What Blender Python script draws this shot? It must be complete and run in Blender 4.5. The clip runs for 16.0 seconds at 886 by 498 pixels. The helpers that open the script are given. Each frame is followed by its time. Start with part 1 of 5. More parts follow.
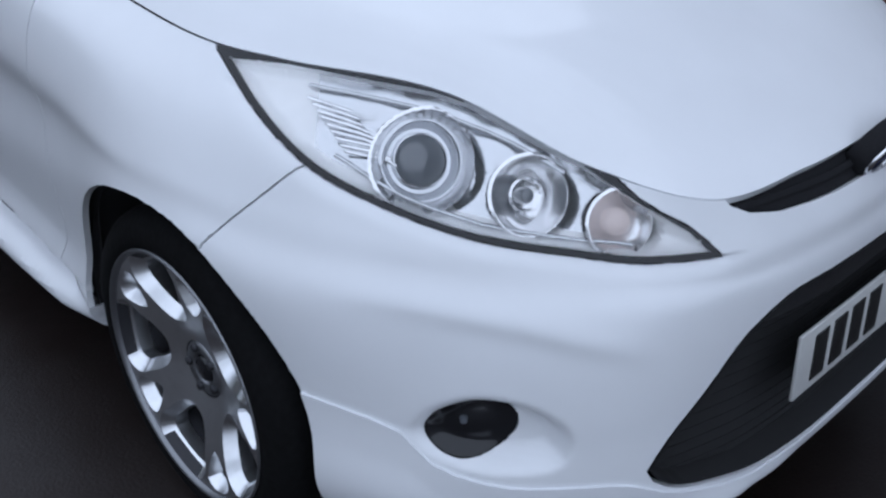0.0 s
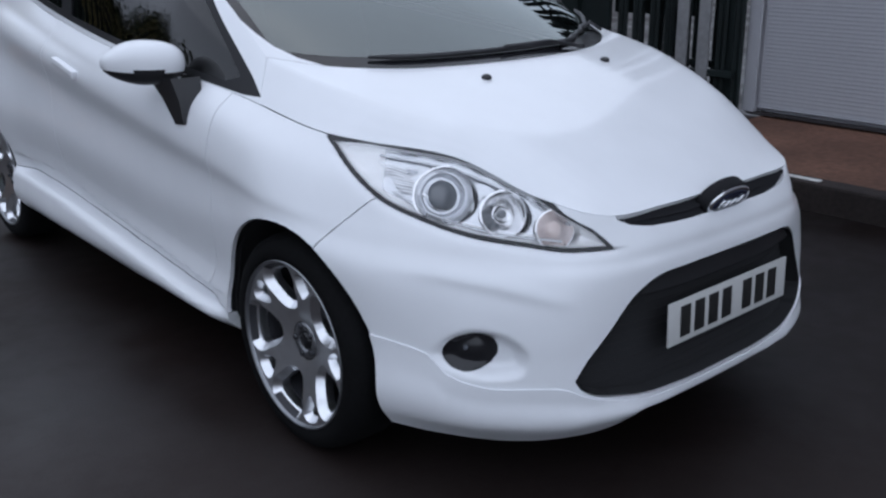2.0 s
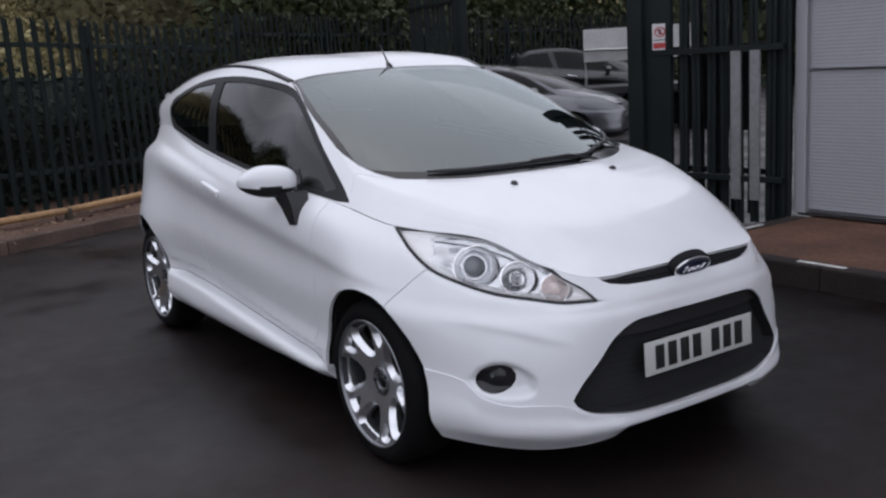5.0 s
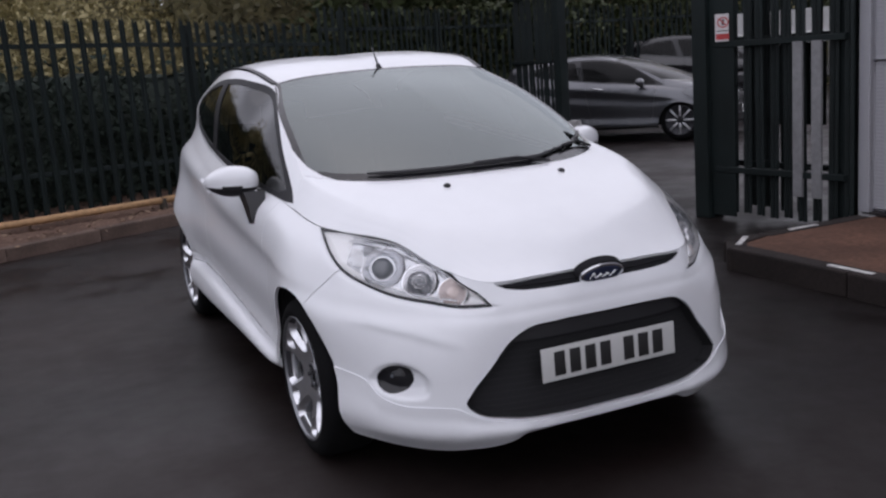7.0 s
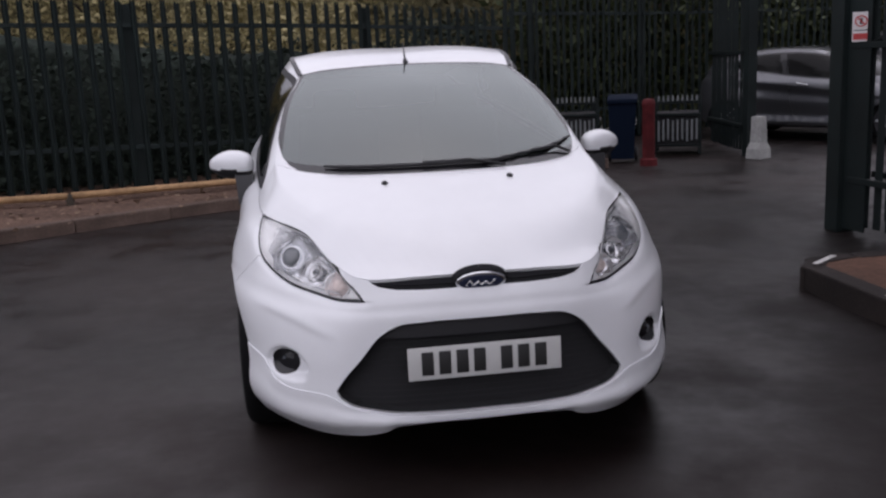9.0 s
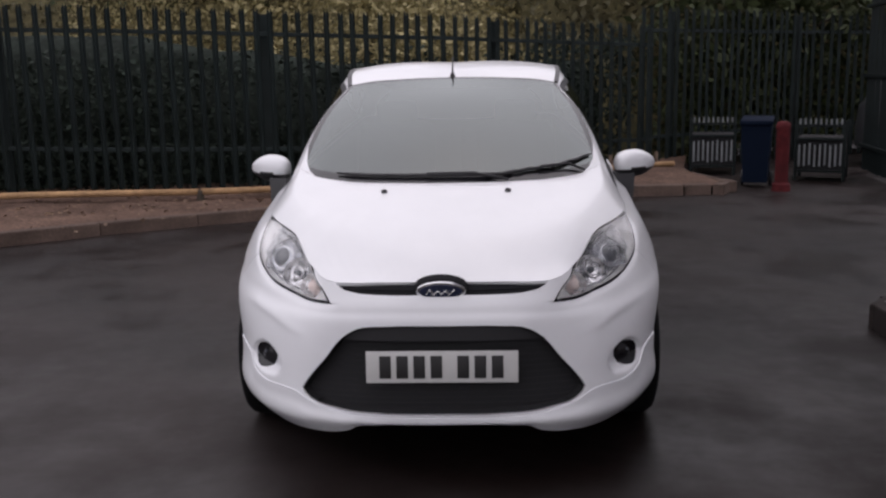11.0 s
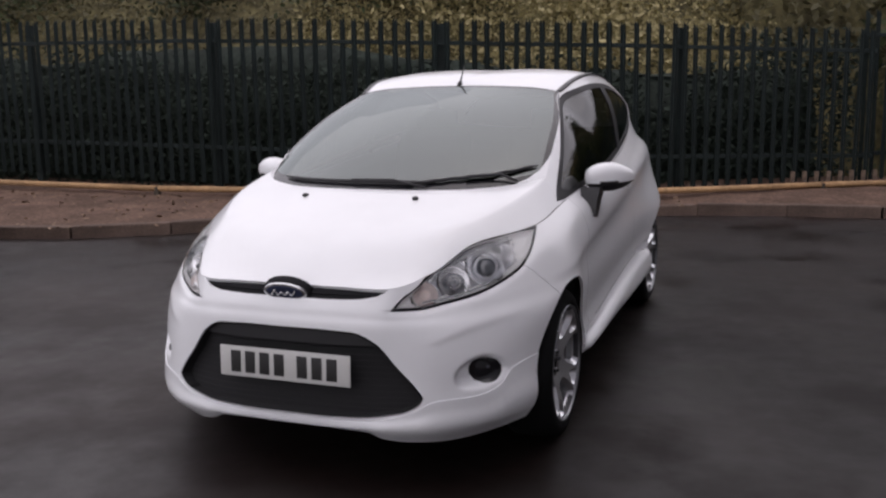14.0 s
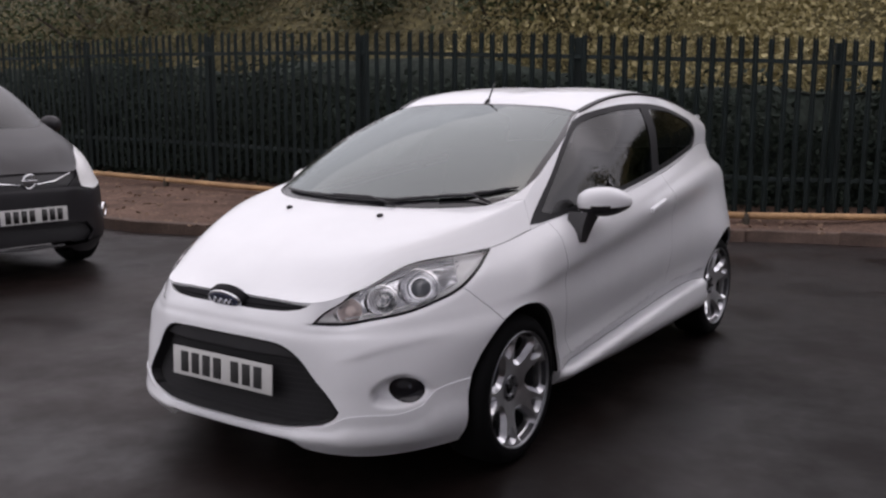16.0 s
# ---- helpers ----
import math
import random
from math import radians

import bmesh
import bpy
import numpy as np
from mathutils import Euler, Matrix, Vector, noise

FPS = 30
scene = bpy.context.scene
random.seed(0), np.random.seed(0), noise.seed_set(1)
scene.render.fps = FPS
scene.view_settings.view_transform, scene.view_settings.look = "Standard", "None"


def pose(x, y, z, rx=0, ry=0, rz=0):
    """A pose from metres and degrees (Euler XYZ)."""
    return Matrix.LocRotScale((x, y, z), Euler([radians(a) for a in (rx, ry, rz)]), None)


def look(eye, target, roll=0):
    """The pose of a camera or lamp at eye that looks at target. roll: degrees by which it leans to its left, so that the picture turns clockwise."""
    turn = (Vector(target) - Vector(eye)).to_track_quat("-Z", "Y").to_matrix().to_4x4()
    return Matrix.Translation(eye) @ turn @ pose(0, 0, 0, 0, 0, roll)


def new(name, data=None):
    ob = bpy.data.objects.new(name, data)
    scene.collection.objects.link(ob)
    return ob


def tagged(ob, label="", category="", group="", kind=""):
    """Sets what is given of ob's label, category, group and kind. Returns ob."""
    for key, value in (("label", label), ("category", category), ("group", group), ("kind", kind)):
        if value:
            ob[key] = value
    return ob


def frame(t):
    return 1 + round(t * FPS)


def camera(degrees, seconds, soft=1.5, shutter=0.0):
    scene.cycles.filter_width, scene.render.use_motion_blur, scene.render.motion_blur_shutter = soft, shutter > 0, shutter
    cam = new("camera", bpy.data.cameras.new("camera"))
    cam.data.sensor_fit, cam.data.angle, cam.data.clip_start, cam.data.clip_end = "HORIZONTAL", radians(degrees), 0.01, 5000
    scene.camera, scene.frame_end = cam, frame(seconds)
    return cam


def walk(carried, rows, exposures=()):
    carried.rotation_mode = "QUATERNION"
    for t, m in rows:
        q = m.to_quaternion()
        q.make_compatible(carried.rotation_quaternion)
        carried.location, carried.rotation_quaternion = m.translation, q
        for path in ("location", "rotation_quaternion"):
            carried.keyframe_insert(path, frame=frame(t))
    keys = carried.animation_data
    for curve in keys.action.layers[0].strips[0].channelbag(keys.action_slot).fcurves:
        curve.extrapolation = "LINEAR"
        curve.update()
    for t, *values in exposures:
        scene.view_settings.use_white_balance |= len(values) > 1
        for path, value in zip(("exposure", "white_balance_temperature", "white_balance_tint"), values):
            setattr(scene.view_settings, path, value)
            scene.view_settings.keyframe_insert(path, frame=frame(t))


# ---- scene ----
cam = camera(49.7, 16.0, soft=2.4)
PATH = [
    (0, (-1.409, -0.447, 1.246), (-0.199, 0.83, 0.295), -0.4),
    (0.5, (-1.564, -0.601, 1.294), (-0.354, 0.701, 0.376), -0.9),
    (1, (-1.724, -0.845, 1.296), (-0.508, 0.531, 0.503), -1.4),
    (1.5, (-1.883, -1.038, 1.305), (-0.668, 0.389, 0.605), -0.8),
    (2, (-2.04, -1.217, 1.342), (-0.801, 0.218, 0.703), -0.7),
    (2.5, (-2.111, -1.448, 1.356), (-0.896, 0.037, 0.791), -0.8),
    (3, (-2.2, -1.62, 1.369), (-1.035, -0.078, 0.853), -1.7),
    (3.5, (-2.353, -1.774, 1.378), (-1.193, -0.204, 0.944), -1.9),
    (4, (-2.442, -1.868, 1.387), (-1.258, -0.312, 0.964), -0.9),
    (4.2, (-2.441, -1.898, 1.392), (-1.268, -0.328, 0.993), -1.3),
    (6.3, (-2.048, -2.331, 1.426), (-1.101, -0.614, 1.035), -4.7),
    (6.5, (-1.952, -2.365, 1.429), (-1.027, -0.634, 1.044), -4.2),
    (7, (-1.709, -2.509, 1.41), (-0.906, -0.719, 1.022), -4.4),
    (7.5, (-1.436, -2.687, 1.419), (-0.758, -0.847, 1.024), -2.8),
    (8, (-1.142, -2.755, 1.413), (-0.588, -0.879, 0.997), -2.1),
    (8.5, (-0.859, -2.847, 1.41), (-0.415, -0.936, 1.021), -2.9),
    (9, (-0.567, -2.975, 1.431), (-0.282, -1.036, 1.031), -2.6),
    (9.2, (-0.475, -2.984, 1.412), (-0.251, -1.032, 1.038), -2.6),
    (11.3, (0.286, -3.113, 1.419), (0.134, -1.152, 1.058), -2.8),
    (11.5, (0.397, -3.073, 1.398), (0.199, -1.115, 1.041), -4.1),
    (12, (0.637, -2.992, 1.411), (0.331, -1.05, 1.04), -1.9),
    (12.5, (0.921, -2.99, 1.402), (0.498, -1.068, 1.048), -2.8),
    (13, (1.221, -3.001, 1.402), (0.667, -1.115, 1.031), -0.8),
    (13.5, (1.469, -2.893, 1.382), (0.826, -1.032, 1.029), -1.0),
    (14, (1.689, -2.815, 1.398), (0.987, -0.973, 1.059), -0.8),
    (14.5, (2.001, -2.795, 1.404), (1.163, -1.01, 1.071), -0.6),
    (15, (2.235, -2.665, 1.385), (1.311, -0.919, 1.071), -0.9),
    (15.5, (2.405, -2.48, 1.42), (1.414, -0.781, 1.058), 0.2),
    (16, (2.596, -2.355, 1.434), (1.491, -0.718, 1.116), 0.2),
]
LOOKS = [(0, -.03, 5480, 10), (2, 0, 5650, 11), (4, .05, 6060, 13), (6.5, .05, 6250, 18), (9, .05, 6400, 21), (12, .20, 6700, 20), (16, .27, 6700, 20)]
walk(cam, [(t, look(eye, target, roll)) for t, eye, target, roll in PATH], LOOKS)


# ---- light: overcast daylight ----
world = bpy.data.worlds.new("overcast")
scene.world = world
world.use_nodes = True
wn, wl = world.node_tree.nodes, world.node_tree.links
sky = wn.new("ShaderNodeTexSky")
sky.sky_type, sky.sun_disc = "NISHITA", False
sky.sun_elevation, sky.sun_rotation = radians(70), radians(10)
sky.air_density, sky.dust_density, sky.ozone_density = 1.0, 4.0, 1.0
soften = wn.new("ShaderNodeMix")
soften.data_type = "RGBA"
soften.inputs["Factor"].default_value = .92
soften.inputs[7].default_value = (7.5, 7.7, 8.2, 1)
wl.new(sky.outputs[0], soften.inputs[6])
wl.new(soften.outputs[2], wn["Background"].inputs["Color"])
wn["Background"].inputs["Strength"].default_value = .118
sun = new("sun", bpy.data.lights.new("sun", "SUN"))
sun.data.energy, sun.data.angle, sun.data.color = .62, radians(150), (1, .98, .95)
sun.matrix_world = look((.6, -1.2, 9), (0, 1, 0))
scene.view_settings.exposure = 0.0


# ---- materials ----
def material(name, color, rough=.5, metal=0.0, spec=.5, coat=0.0, grain=0.0, size=60.0, bump=0.0, stain=0.0, stain_size=1.5, ior=1.5, island=0.0):
    """Principled surface with grain at a fine and stains at a coarse scale."""
    m = bpy.data.materials.new(name)
    m.use_nodes = True
    n, link = m.node_tree.nodes, m.node_tree.links
    b = n["Principled BSDF"]
    b.inputs["Base Color"].default_value = (*color, 1)
    b.inputs["Roughness"].default_value = rough
    b.inputs["Metallic"].default_value = metal
    b.inputs["Specular IOR Level"].default_value = spec
    b.inputs["Coat Weight"].default_value = coat
    b.inputs["Coat Roughness"].default_value = .06
    b.inputs["IOR"].default_value = ior
    if grain or bump or stain or island:
        co = n.new("ShaderNodeTexCoord")
        fine, wide = n.new("ShaderNodeTexNoise"), n.new("ShaderNodeTexNoise")
        fine.inputs["Scale"].default_value, fine.inputs["Detail"].default_value = size, 6
        wide.inputs["Scale"].default_value, wide.inputs["Detail"].default_value = stain_size, 4
        for t in (fine, wide):
            link.new(co.outputs["Object"], t.inputs["Vector"])
        last = None
        for t, amount in ((fine, grain), (wide, stain)):
            if not amount:
                continue
            mix = n.new("ShaderNodeMix")
            mix.data_type, mix.blend_type = "RGBA", "MULTIPLY"
            ramp = n.new("ShaderNodeMapRange")
            ramp.inputs["From Min"].default_value, ramp.inputs["From Max"].default_value = .3, .7
            ramp.inputs["To Min"].default_value, ramp.inputs["To Max"].default_value = 1 - amount, 1 + amount * .6
            link.new(t.outputs["Fac"], ramp.inputs["Value"])
            mix.inputs["Factor"].default_value = 1
            if last is None:
                mix.inputs[6].default_value = (*color, 1)
            else:
                link.new(last, mix.inputs[6])
            link.new(ramp.outputs["Result"], mix.inputs[7])
            last = mix.outputs[2]
        if island:
            info, geo, mix, add, ramp = (n.new("ShaderNode" + k) for k in ("ObjectInfo", "NewGeometry", "Mix", "Math", "MapRange"))
            mix.data_type, mix.blend_type = "RGBA", "MULTIPLY"
            add.operation = "ADD"
            link.new(info.outputs["Random"], add.inputs[0])
            link.new(geo.outputs["Random Per Island"], add.inputs[1])
            ramp.inputs["From Max"].default_value = 2
            ramp.inputs["To Min"].default_value, ramp.inputs["To Max"].default_value = 1 - island, 1 + island
            link.new(add.outputs[0], ramp.inputs["Value"])
            mix.inputs["Factor"].default_value = 1
            if last is None:
                mix.inputs[6].default_value = (*color, 1)
            else:
                link.new(last, mix.inputs[6])
            link.new(ramp.outputs["Result"], mix.inputs[7])
            last = mix.outputs[2]
        if last is not None:
            link.new(last, b.inputs["Base Color"])
        if bump:
            bp = n.new("ShaderNodeBump")
            bp.inputs["Strength"].default_value, bp.inputs["Distance"].default_value = bump, .01
            link.new(fine.outputs["Fac"], bp.inputs["Height"])
            link.new(bp.outputs["Normal"], b.inputs["Normal"])
    return m


def clear_glass(name, tint, gloss_ior=1.5, rough=.0, sheen=(1, 1, 1)):
    """A pane: tinted see-through, with Fresnel gloss."""
    m = bpy.data.materials.new(name)
    m.use_nodes = True
    n, link = m.node_tree.nodes, m.node_tree.links
    n.remove(n["Principled BSDF"])
    see, gloss, mix, fr = (n.new("ShaderNode" + k) for k in ("BsdfTransparent", "BsdfGlossy", "MixShader", "Fresnel"))
    see.inputs["Color"].default_value = (*tint, 1)
    gloss.inputs["Roughness"].default_value = rough
    gloss.inputs["Color"].default_value = (*sheen, 1)
    fr.inputs["IOR"].default_value = gloss_ior
    link.new(fr.outputs["Fac"], mix.inputs[0])
    link.new(see.outputs[0], mix.inputs[1])
    link.new(gloss.outputs[0], mix.inputs[2])
    link.new(mix.outputs[0], n["Material Output"].inputs["Surface"])
    return m


WHITE = material("white_paint", (.78, .79, .81), rough=.32, coat=.55, grain=.015, size=9, stain=.02, stain_size=2.2)
BLACK = material("black_plastic", (.016, .016, .018), rough=.45, grain=.2, size=220, bump=.05)
GLOSSBLACK = material("gloss_black_trim", (.010, .010, .012), rough=.16)
DARKCORE = material("dark_cavity", (.013, .013, .0145), rough=.9)
RUBBER = material("tyre_rubber", (.0055, .0055, .006), rough=.85, spec=.12, grain=.3, size=90, bump=.15, stain=.2, stain_size=6)
ALLOY = material("machined_alloy", (.80, .81, .83), rough=.29, metal=1.0, grain=.05, size=40)
RIMGREY = material("rim_grey", (.26, .265, .28), rough=.38, metal=.9, grain=.06, size=40)
ALLOYDARK = material("painted_alloy", (.035, .035, .04), rough=.5, metal=.4)
LAMPCHROME = material("satin_reflector", (.86, .86, .87), rough=.14, metal=.95)
DARKCHROME = material("shaded_chrome", (.66, .67, .69), rough=.16, metal=.95)
CHROME = material("chrome", (.82, .83, .85), rough=.08, metal=1.0)
LAMPWHITE = material("lamp_housing", (.95, .95, .95), rough=.28, metal=.12, grain=.04, size=25)
LAMPGREY = material("lamp_bezel_grey", (.16, .165, .175), rough=.3, metal=.3)
AMBER = material("amber_bulb", (.86, .73, .68), rough=.25)
TRIMBLACK = material("window_trim_black", (.012, .012, .014), rough=.55, spec=.25)
GLASS = clear_glass("window_glass", (.08, .085, .09), 1.48)
DARKGLASS = clear_glass("dark_window_glass", (.015, .016, .018), 1.3, .2)
SCREENGLASS = clear_glass("windscreen_glass", (.14, .145, .15), 2.2, 0, (.93, 1, .985))
LAMPGLASS = clear_glass("lamp_glass", (.998, .998, .998), 1.42)
BULBGLASS = material("projector_lens", (.09, .10, .115), rough=.05, coat=.6, spec=.8)
PLATE = material("plate_white", (.52, .52, .505), rough=.45, grain=.04, size=30)
INK = material("plate_ink", (.012, .012, .012), rough=.5)
BADGEBLUE = material("badge_blue", (.020, .026, .055), rough=.2, coat=.6)
GRILLEBLACK = material("grille_black", (.013, .013, .015), rough=.85, spec=.2, grain=.2, size=200)
SEAT = material("seat_cloth", (.03, .03, .032), rough=.95, grain=.2, size=120)


# ---- surface of the white hatchback, left half; y runs from nose to tail, x to the car's left ----
def hermite(knots, points, ts):
    """Smooth curve through points (n, ...) at the given knots, sampled at ts."""
    k, p, ts = np.asarray(knots, float), np.asarray(points, float), np.asarray(ts, float)
    h = np.diff(k)
    shape = (-1,) + (1,) * (p.ndim - 1)
    d = np.diff(p, axis=0) / h.reshape(shape)
    m = np.empty_like(p)
    m[0], m[-1] = d[0], d[-1]
    w = (h[:-1] / (h[:-1] + h[1:])).reshape(shape)
    m[1:-1] = d[:-1] * (1 - w) + d[1:] * w
    i = np.clip(np.searchsorted(k, ts, side="right") - 1, 0, len(h) - 1)
    s = ((ts - k[i]) / h[i]).reshape(shape)
    hh = h[i].reshape(shape)
    return (p[i] * (2 * s**3 - 3 * s**2 + 1) + m[i] * hh * (s**3 - 2 * s**2 + s)
            + p[i + 1] * (3 * s**2 - 2 * s**3) + m[i + 1] * hh * (s**3 - s**2))


def curve(points, n, mirrored=False):
    """n points along a smooth curve; mirrored: it starts on the car's middle line."""
    p = np.asarray(points, float)
    if mirrored:
        p = np.vstack([p[1] * [-1, 1, 1], p])
    k = np.concatenate([[0], np.cumsum(np.linalg.norm(np.diff(p, axis=0), axis=1))])
    start = k[1] if mirrored else 0.0
    return hermite(k, p, np.linspace(start, k[-1], n))


# stations from the nose's middle round the corner and along the side to the tail's middle
SILL = [(0, .066, .220), (.20, .069, .220), (.31, .086, .205), (.435, .146, .168), (.582, .266, .158), (.748, .484, .186), (.80, .80, .20),
        (.815, 1.10, .225), (.808, 1.9, .225), (.808, 2.8, .235), (.80, 3.289, .24), (.72, 3.65, .26), (.56, 3.84, .28), (0, 3.90, .28)]
LIP = [(0, .034, .242), (.20, .038, .242), (.33, .055, .238), (.494, .116, .232), (.661, .260, .240), (.789, .488, .268), (.83, .80, .29),
       (.850, 1.10, .27), (.842, 1.9, .27), (.842, 2.8, .28), (.83, 3.289, .30), (.735, 3.64, .33), (.58, 3.86, .35), (0, 3.93, .36)]
FOG = [(0, .030, .40), (.20, .035, .40), (.34, .060, .40), (.516, .120, .40), (.680, .274, .40), (.80, .50, .41), (.85, .80, .42),
       (.844, 1.10, .41), (.824, 1.9, .42), (.824, 2.8, .44), (.836, 3.289, .43), (.750, 3.60, .45), (.59, 3.86, .47), (0, 3.97, .48)]
BEAK = [(0, .028, .575), (.20, .033, .575), (.34, .060, .572), (.503, .139, .565), (.662, .290, .56), (.800, .502, .57), (.868, .80, .60),
        (.856, 1.10, .57), (.845, 1.9, .60), (.845, 2.8, .66), (.858, 3.289, .66), (.768, 3.60, .62), (.595, 3.86, .62), (0, 3.96, .62)]
CREASE = [(0, .042, .640), (.20, .047, .640), (.36, .082, .632), (.490, .178, .632), (.640, .328, .655), (.752, .512, .675), (.844, .80, .70),
          (.857, 1.10, .735), (.858, 1.9, .835), (.829, 2.8, .945), (.768, 3.289, .985), (.705, 3.60, .97), (.56, 3.84, .95), (0, 3.93, .93)]
SHOULDER = [(0, .062, .680), (.20, .067, .679), (.368, .102, .672), (.490, .212, .690), (.61, .375, .745), (.722, .56, .765), (.795, .80, .795),
            (.815, 1.10, .845), (.826, 1.9, .915), (.764, 2.8, 1.025), (.698, 3.289, 1.07), (.64, 3.56, 1.06), (.53, 3.78, 1.03), (0, 3.88, 1.0)]
BELT = [(0, .085, .713), (.20, .090, .711), (.375, .120, .709), (.474, .245, .742), (.561, .435, .820), (.675, .64, .846), (.726, .80, .862),
        (.740, 1.10, .905), (.772, 1.9, .978), (.706, 2.8, 1.082), (.650, 3.25, 1.15), (.598, 3.55, 1.14), (.5, 3.75, 1.12), (0, 3.82, 1.10)]
# hollow under the side crease, from the wing to the rear wheel
HOLLOW = np.array(BEAK) * .35 + np.array(CREASE) * .65
HOLLOW[6:11, 0] -= (.0, .008, .017, .015, .006)
RINGS = np.array([SILL, LIP, FOG, BEAK, HOLLOW, CREASE, SHOULDER, BELT], float)
RINGS[:6, 7:10, 0] -= .018                                                   # the flanks are drawn in between the wheels
RINGS[6, 7:10, 0] -= .010
RINGS[:7, 9:12, 0] -= (.004, .020, .020)
RINGS[7, 10:12, 0] -= .010


def skin_grid(nu=240, nv=92, fine=False):
    rings = np.concatenate([RINGS[:, 1:2] * [-1, 1, 1], RINGS], axis=1)
    step = np.linalg.norm(np.diff(rings, axis=1), axis=2).mean(axis=0)
    k = np.concatenate([[0], np.cumsum(step)])
    along = np.linspace(k[1], k[-1], nu)
    if fine:
        a, b = k[1] + .48, k[1] + 1.0
        along = np.concatenate([np.linspace(k[1], a, 30, False), np.linspace(a, b, 100, False), np.linspace(b, k[-1], nu - 60)])
    lines = hermite(k, rings.transpose(1, 0, 2), along)                       # nu, ring, 3
    rise = np.linalg.norm(np.diff(lines, axis=1), axis=2).mean(axis=0)
    v = np.concatenate([[0], np.cumsum(rise)])
    up = np.linspace(0, v[-1], nv)
    if fine:
        a, b = (v[1] + v[2]) / 2, v[4]
        up = np.concatenate([np.linspace(0, a, 16, False), np.linspace(a, b, 60, False), np.linspace(b, v[-1], nv - 50)])
    grid = hermite(v, lines.transpose(1, 0, 2), up)    # nv, nu, 3
    # ridge across the corner of the bumper
    x, y, z = (grid[..., k].copy() for k in range(3))
    line = np.interp(x, [.48, .54, .62, .70, .78], [.522, .538, .566, .585, .592])
    fade = np.interp(x, [.47, .56, .70, .79], [0, 1, 1, 0]) * (y < .62)
    s = (z - line) / .020
    proud = .0042 * fade * np.where(s > 0, np.exp(-(s / 1.3) ** 2), np.exp(-(s / .9) ** 2))
    out = np.stack([x, y - .9], axis=-1)
    out /= np.linalg.norm(out, axis=-1)[..., None] + 1e-9
    grid[..., :2] += out * proud[..., None]
    # the chin steps up towards its raised middle
    low = np.clip((.27 - z) / .07, 0, 1) * (y < .30)
    grid[..., 2] += .022 * low * (1 / (1 + np.exp((x - .320) / .010)) - np.clip((.45 - x) / .21, 0, 1))
    grid[:, 0, 0] = grid[:, -1, 0] = 0
    return grid


def belt_line(y0, y1, n):
    """The belt between two places along the side, as n points."""
    rings = np.concatenate([RINGS[:, 1:2] * [-1, 1, 1], RINGS], axis=1)
    step = np.linalg.norm(np.diff(rings, axis=1), axis=2).mean(axis=0)
    k = np.concatenate([[0], np.cumsum(step)])
    line = hermite(k, rings[-1], np.linspace(k[1], k[-1], 1200))
    a, b = np.argmin(abs(line[:900, 1] - y0)), np.argmin(abs(line[:1150, 1] - y1))
    return line[np.linspace(a, b, n).round().astype(int)]


def coons(front, back, left, right):
    """Patch between four edges: front and back run in v, left and right in u."""
    front, back, left, right = (np.asarray(e, float) for e in (front, back, left, right))
    u, v = np.linspace(0, 1, len(left))[:, None, None], np.linspace(0, 1, len(front))[None, :, None]
    return ((1 - u) * front[None] + u * back[None] + (1 - v) * left[:, None] + v * right[:, None]
            - (1 - u) * (1 - v) * front[0] - u * v * back[-1] - u * (1 - v) * back[0] - (1 - u) * v * front[-1])


COWL = [(0, .738, .978), (.20, .756, .978), (.40, .832, .978), (.56, .952, .988), (.664, 1.108, 1.008)]
NOSE_MIDDLE = [(0, .085, .713), (0, .17, .772), (0, .32, .843), (0, .52, .911), (0, .738, .978)]
SCREEN_TOP = [(0, 1.873, 1.391), (.25, 1.870, 1.386), (.44, 1.866, 1.373), (.530, 1.862, 1.357)]
SCREEN_EDGE = [(.664, 1.108, 1.008), (.643, 1.30, 1.115), (.610, 1.55, 1.232), (.530, 1.862, 1.357)]
SCREEN_MIDDLE = [(0, .738, .978), (0, 1.05, 1.128), (0, 1.45, 1.277), (0, 1.873, 1.391)]
ROOF_EDGE = [(.530, 1.862, 1.357), (.552, 2.05, 1.408), (.562, 2.30, 1.438), (.556, 2.70, 1.436), (.530, 3.10, 1.396), (.49, 3.45, 1.346), (.45, 3.74, 1.305)]
ROOF_MIDDLE = [(0, 1.873, 1.391), (0, 2.10, 1.440), (0, 2.40, 1.469), (0, 2.80, 1.466), (0, 3.20, 1.430), (0, 3.50, 1.384), (0, 3.80, 1.325)]


def bonnet_grid(nu=70, nv=56):
    front = belt_line(.085, .15, nv)
    edge = belt_line(.15, 1.04, nu)
    front[-1], front[0] = edge[0], NOSE_MIDDLE[0]
    tail = curve(COWL, nv - 10, mirrored=True)
    foot = np.linspace(COWL[-1], edge[-1], 11)[1:]
    back = np.vstack([tail, foot])
    grid = coons(front, back, curve(NOSE_MIDDLE, nu), edge)
    u, v = np.linspace(0, 1, nu)[:, None], np.linspace(0, 1, nv)[None, :]
    grid[:, :, 2] += .006 * np.sin(np.pi * u) * np.sin(np.pi * v**1.3)        # crown of the bonnet
    grid[:, :, 2] += .016 * np.sin(np.pi * np.clip(u * 1.1 - .1, 0, 1)) * np.sin(np.pi * v**2.4) ** 1.5    # its raised shoulders
    grid[:, 0, 0] = 0
    return grid


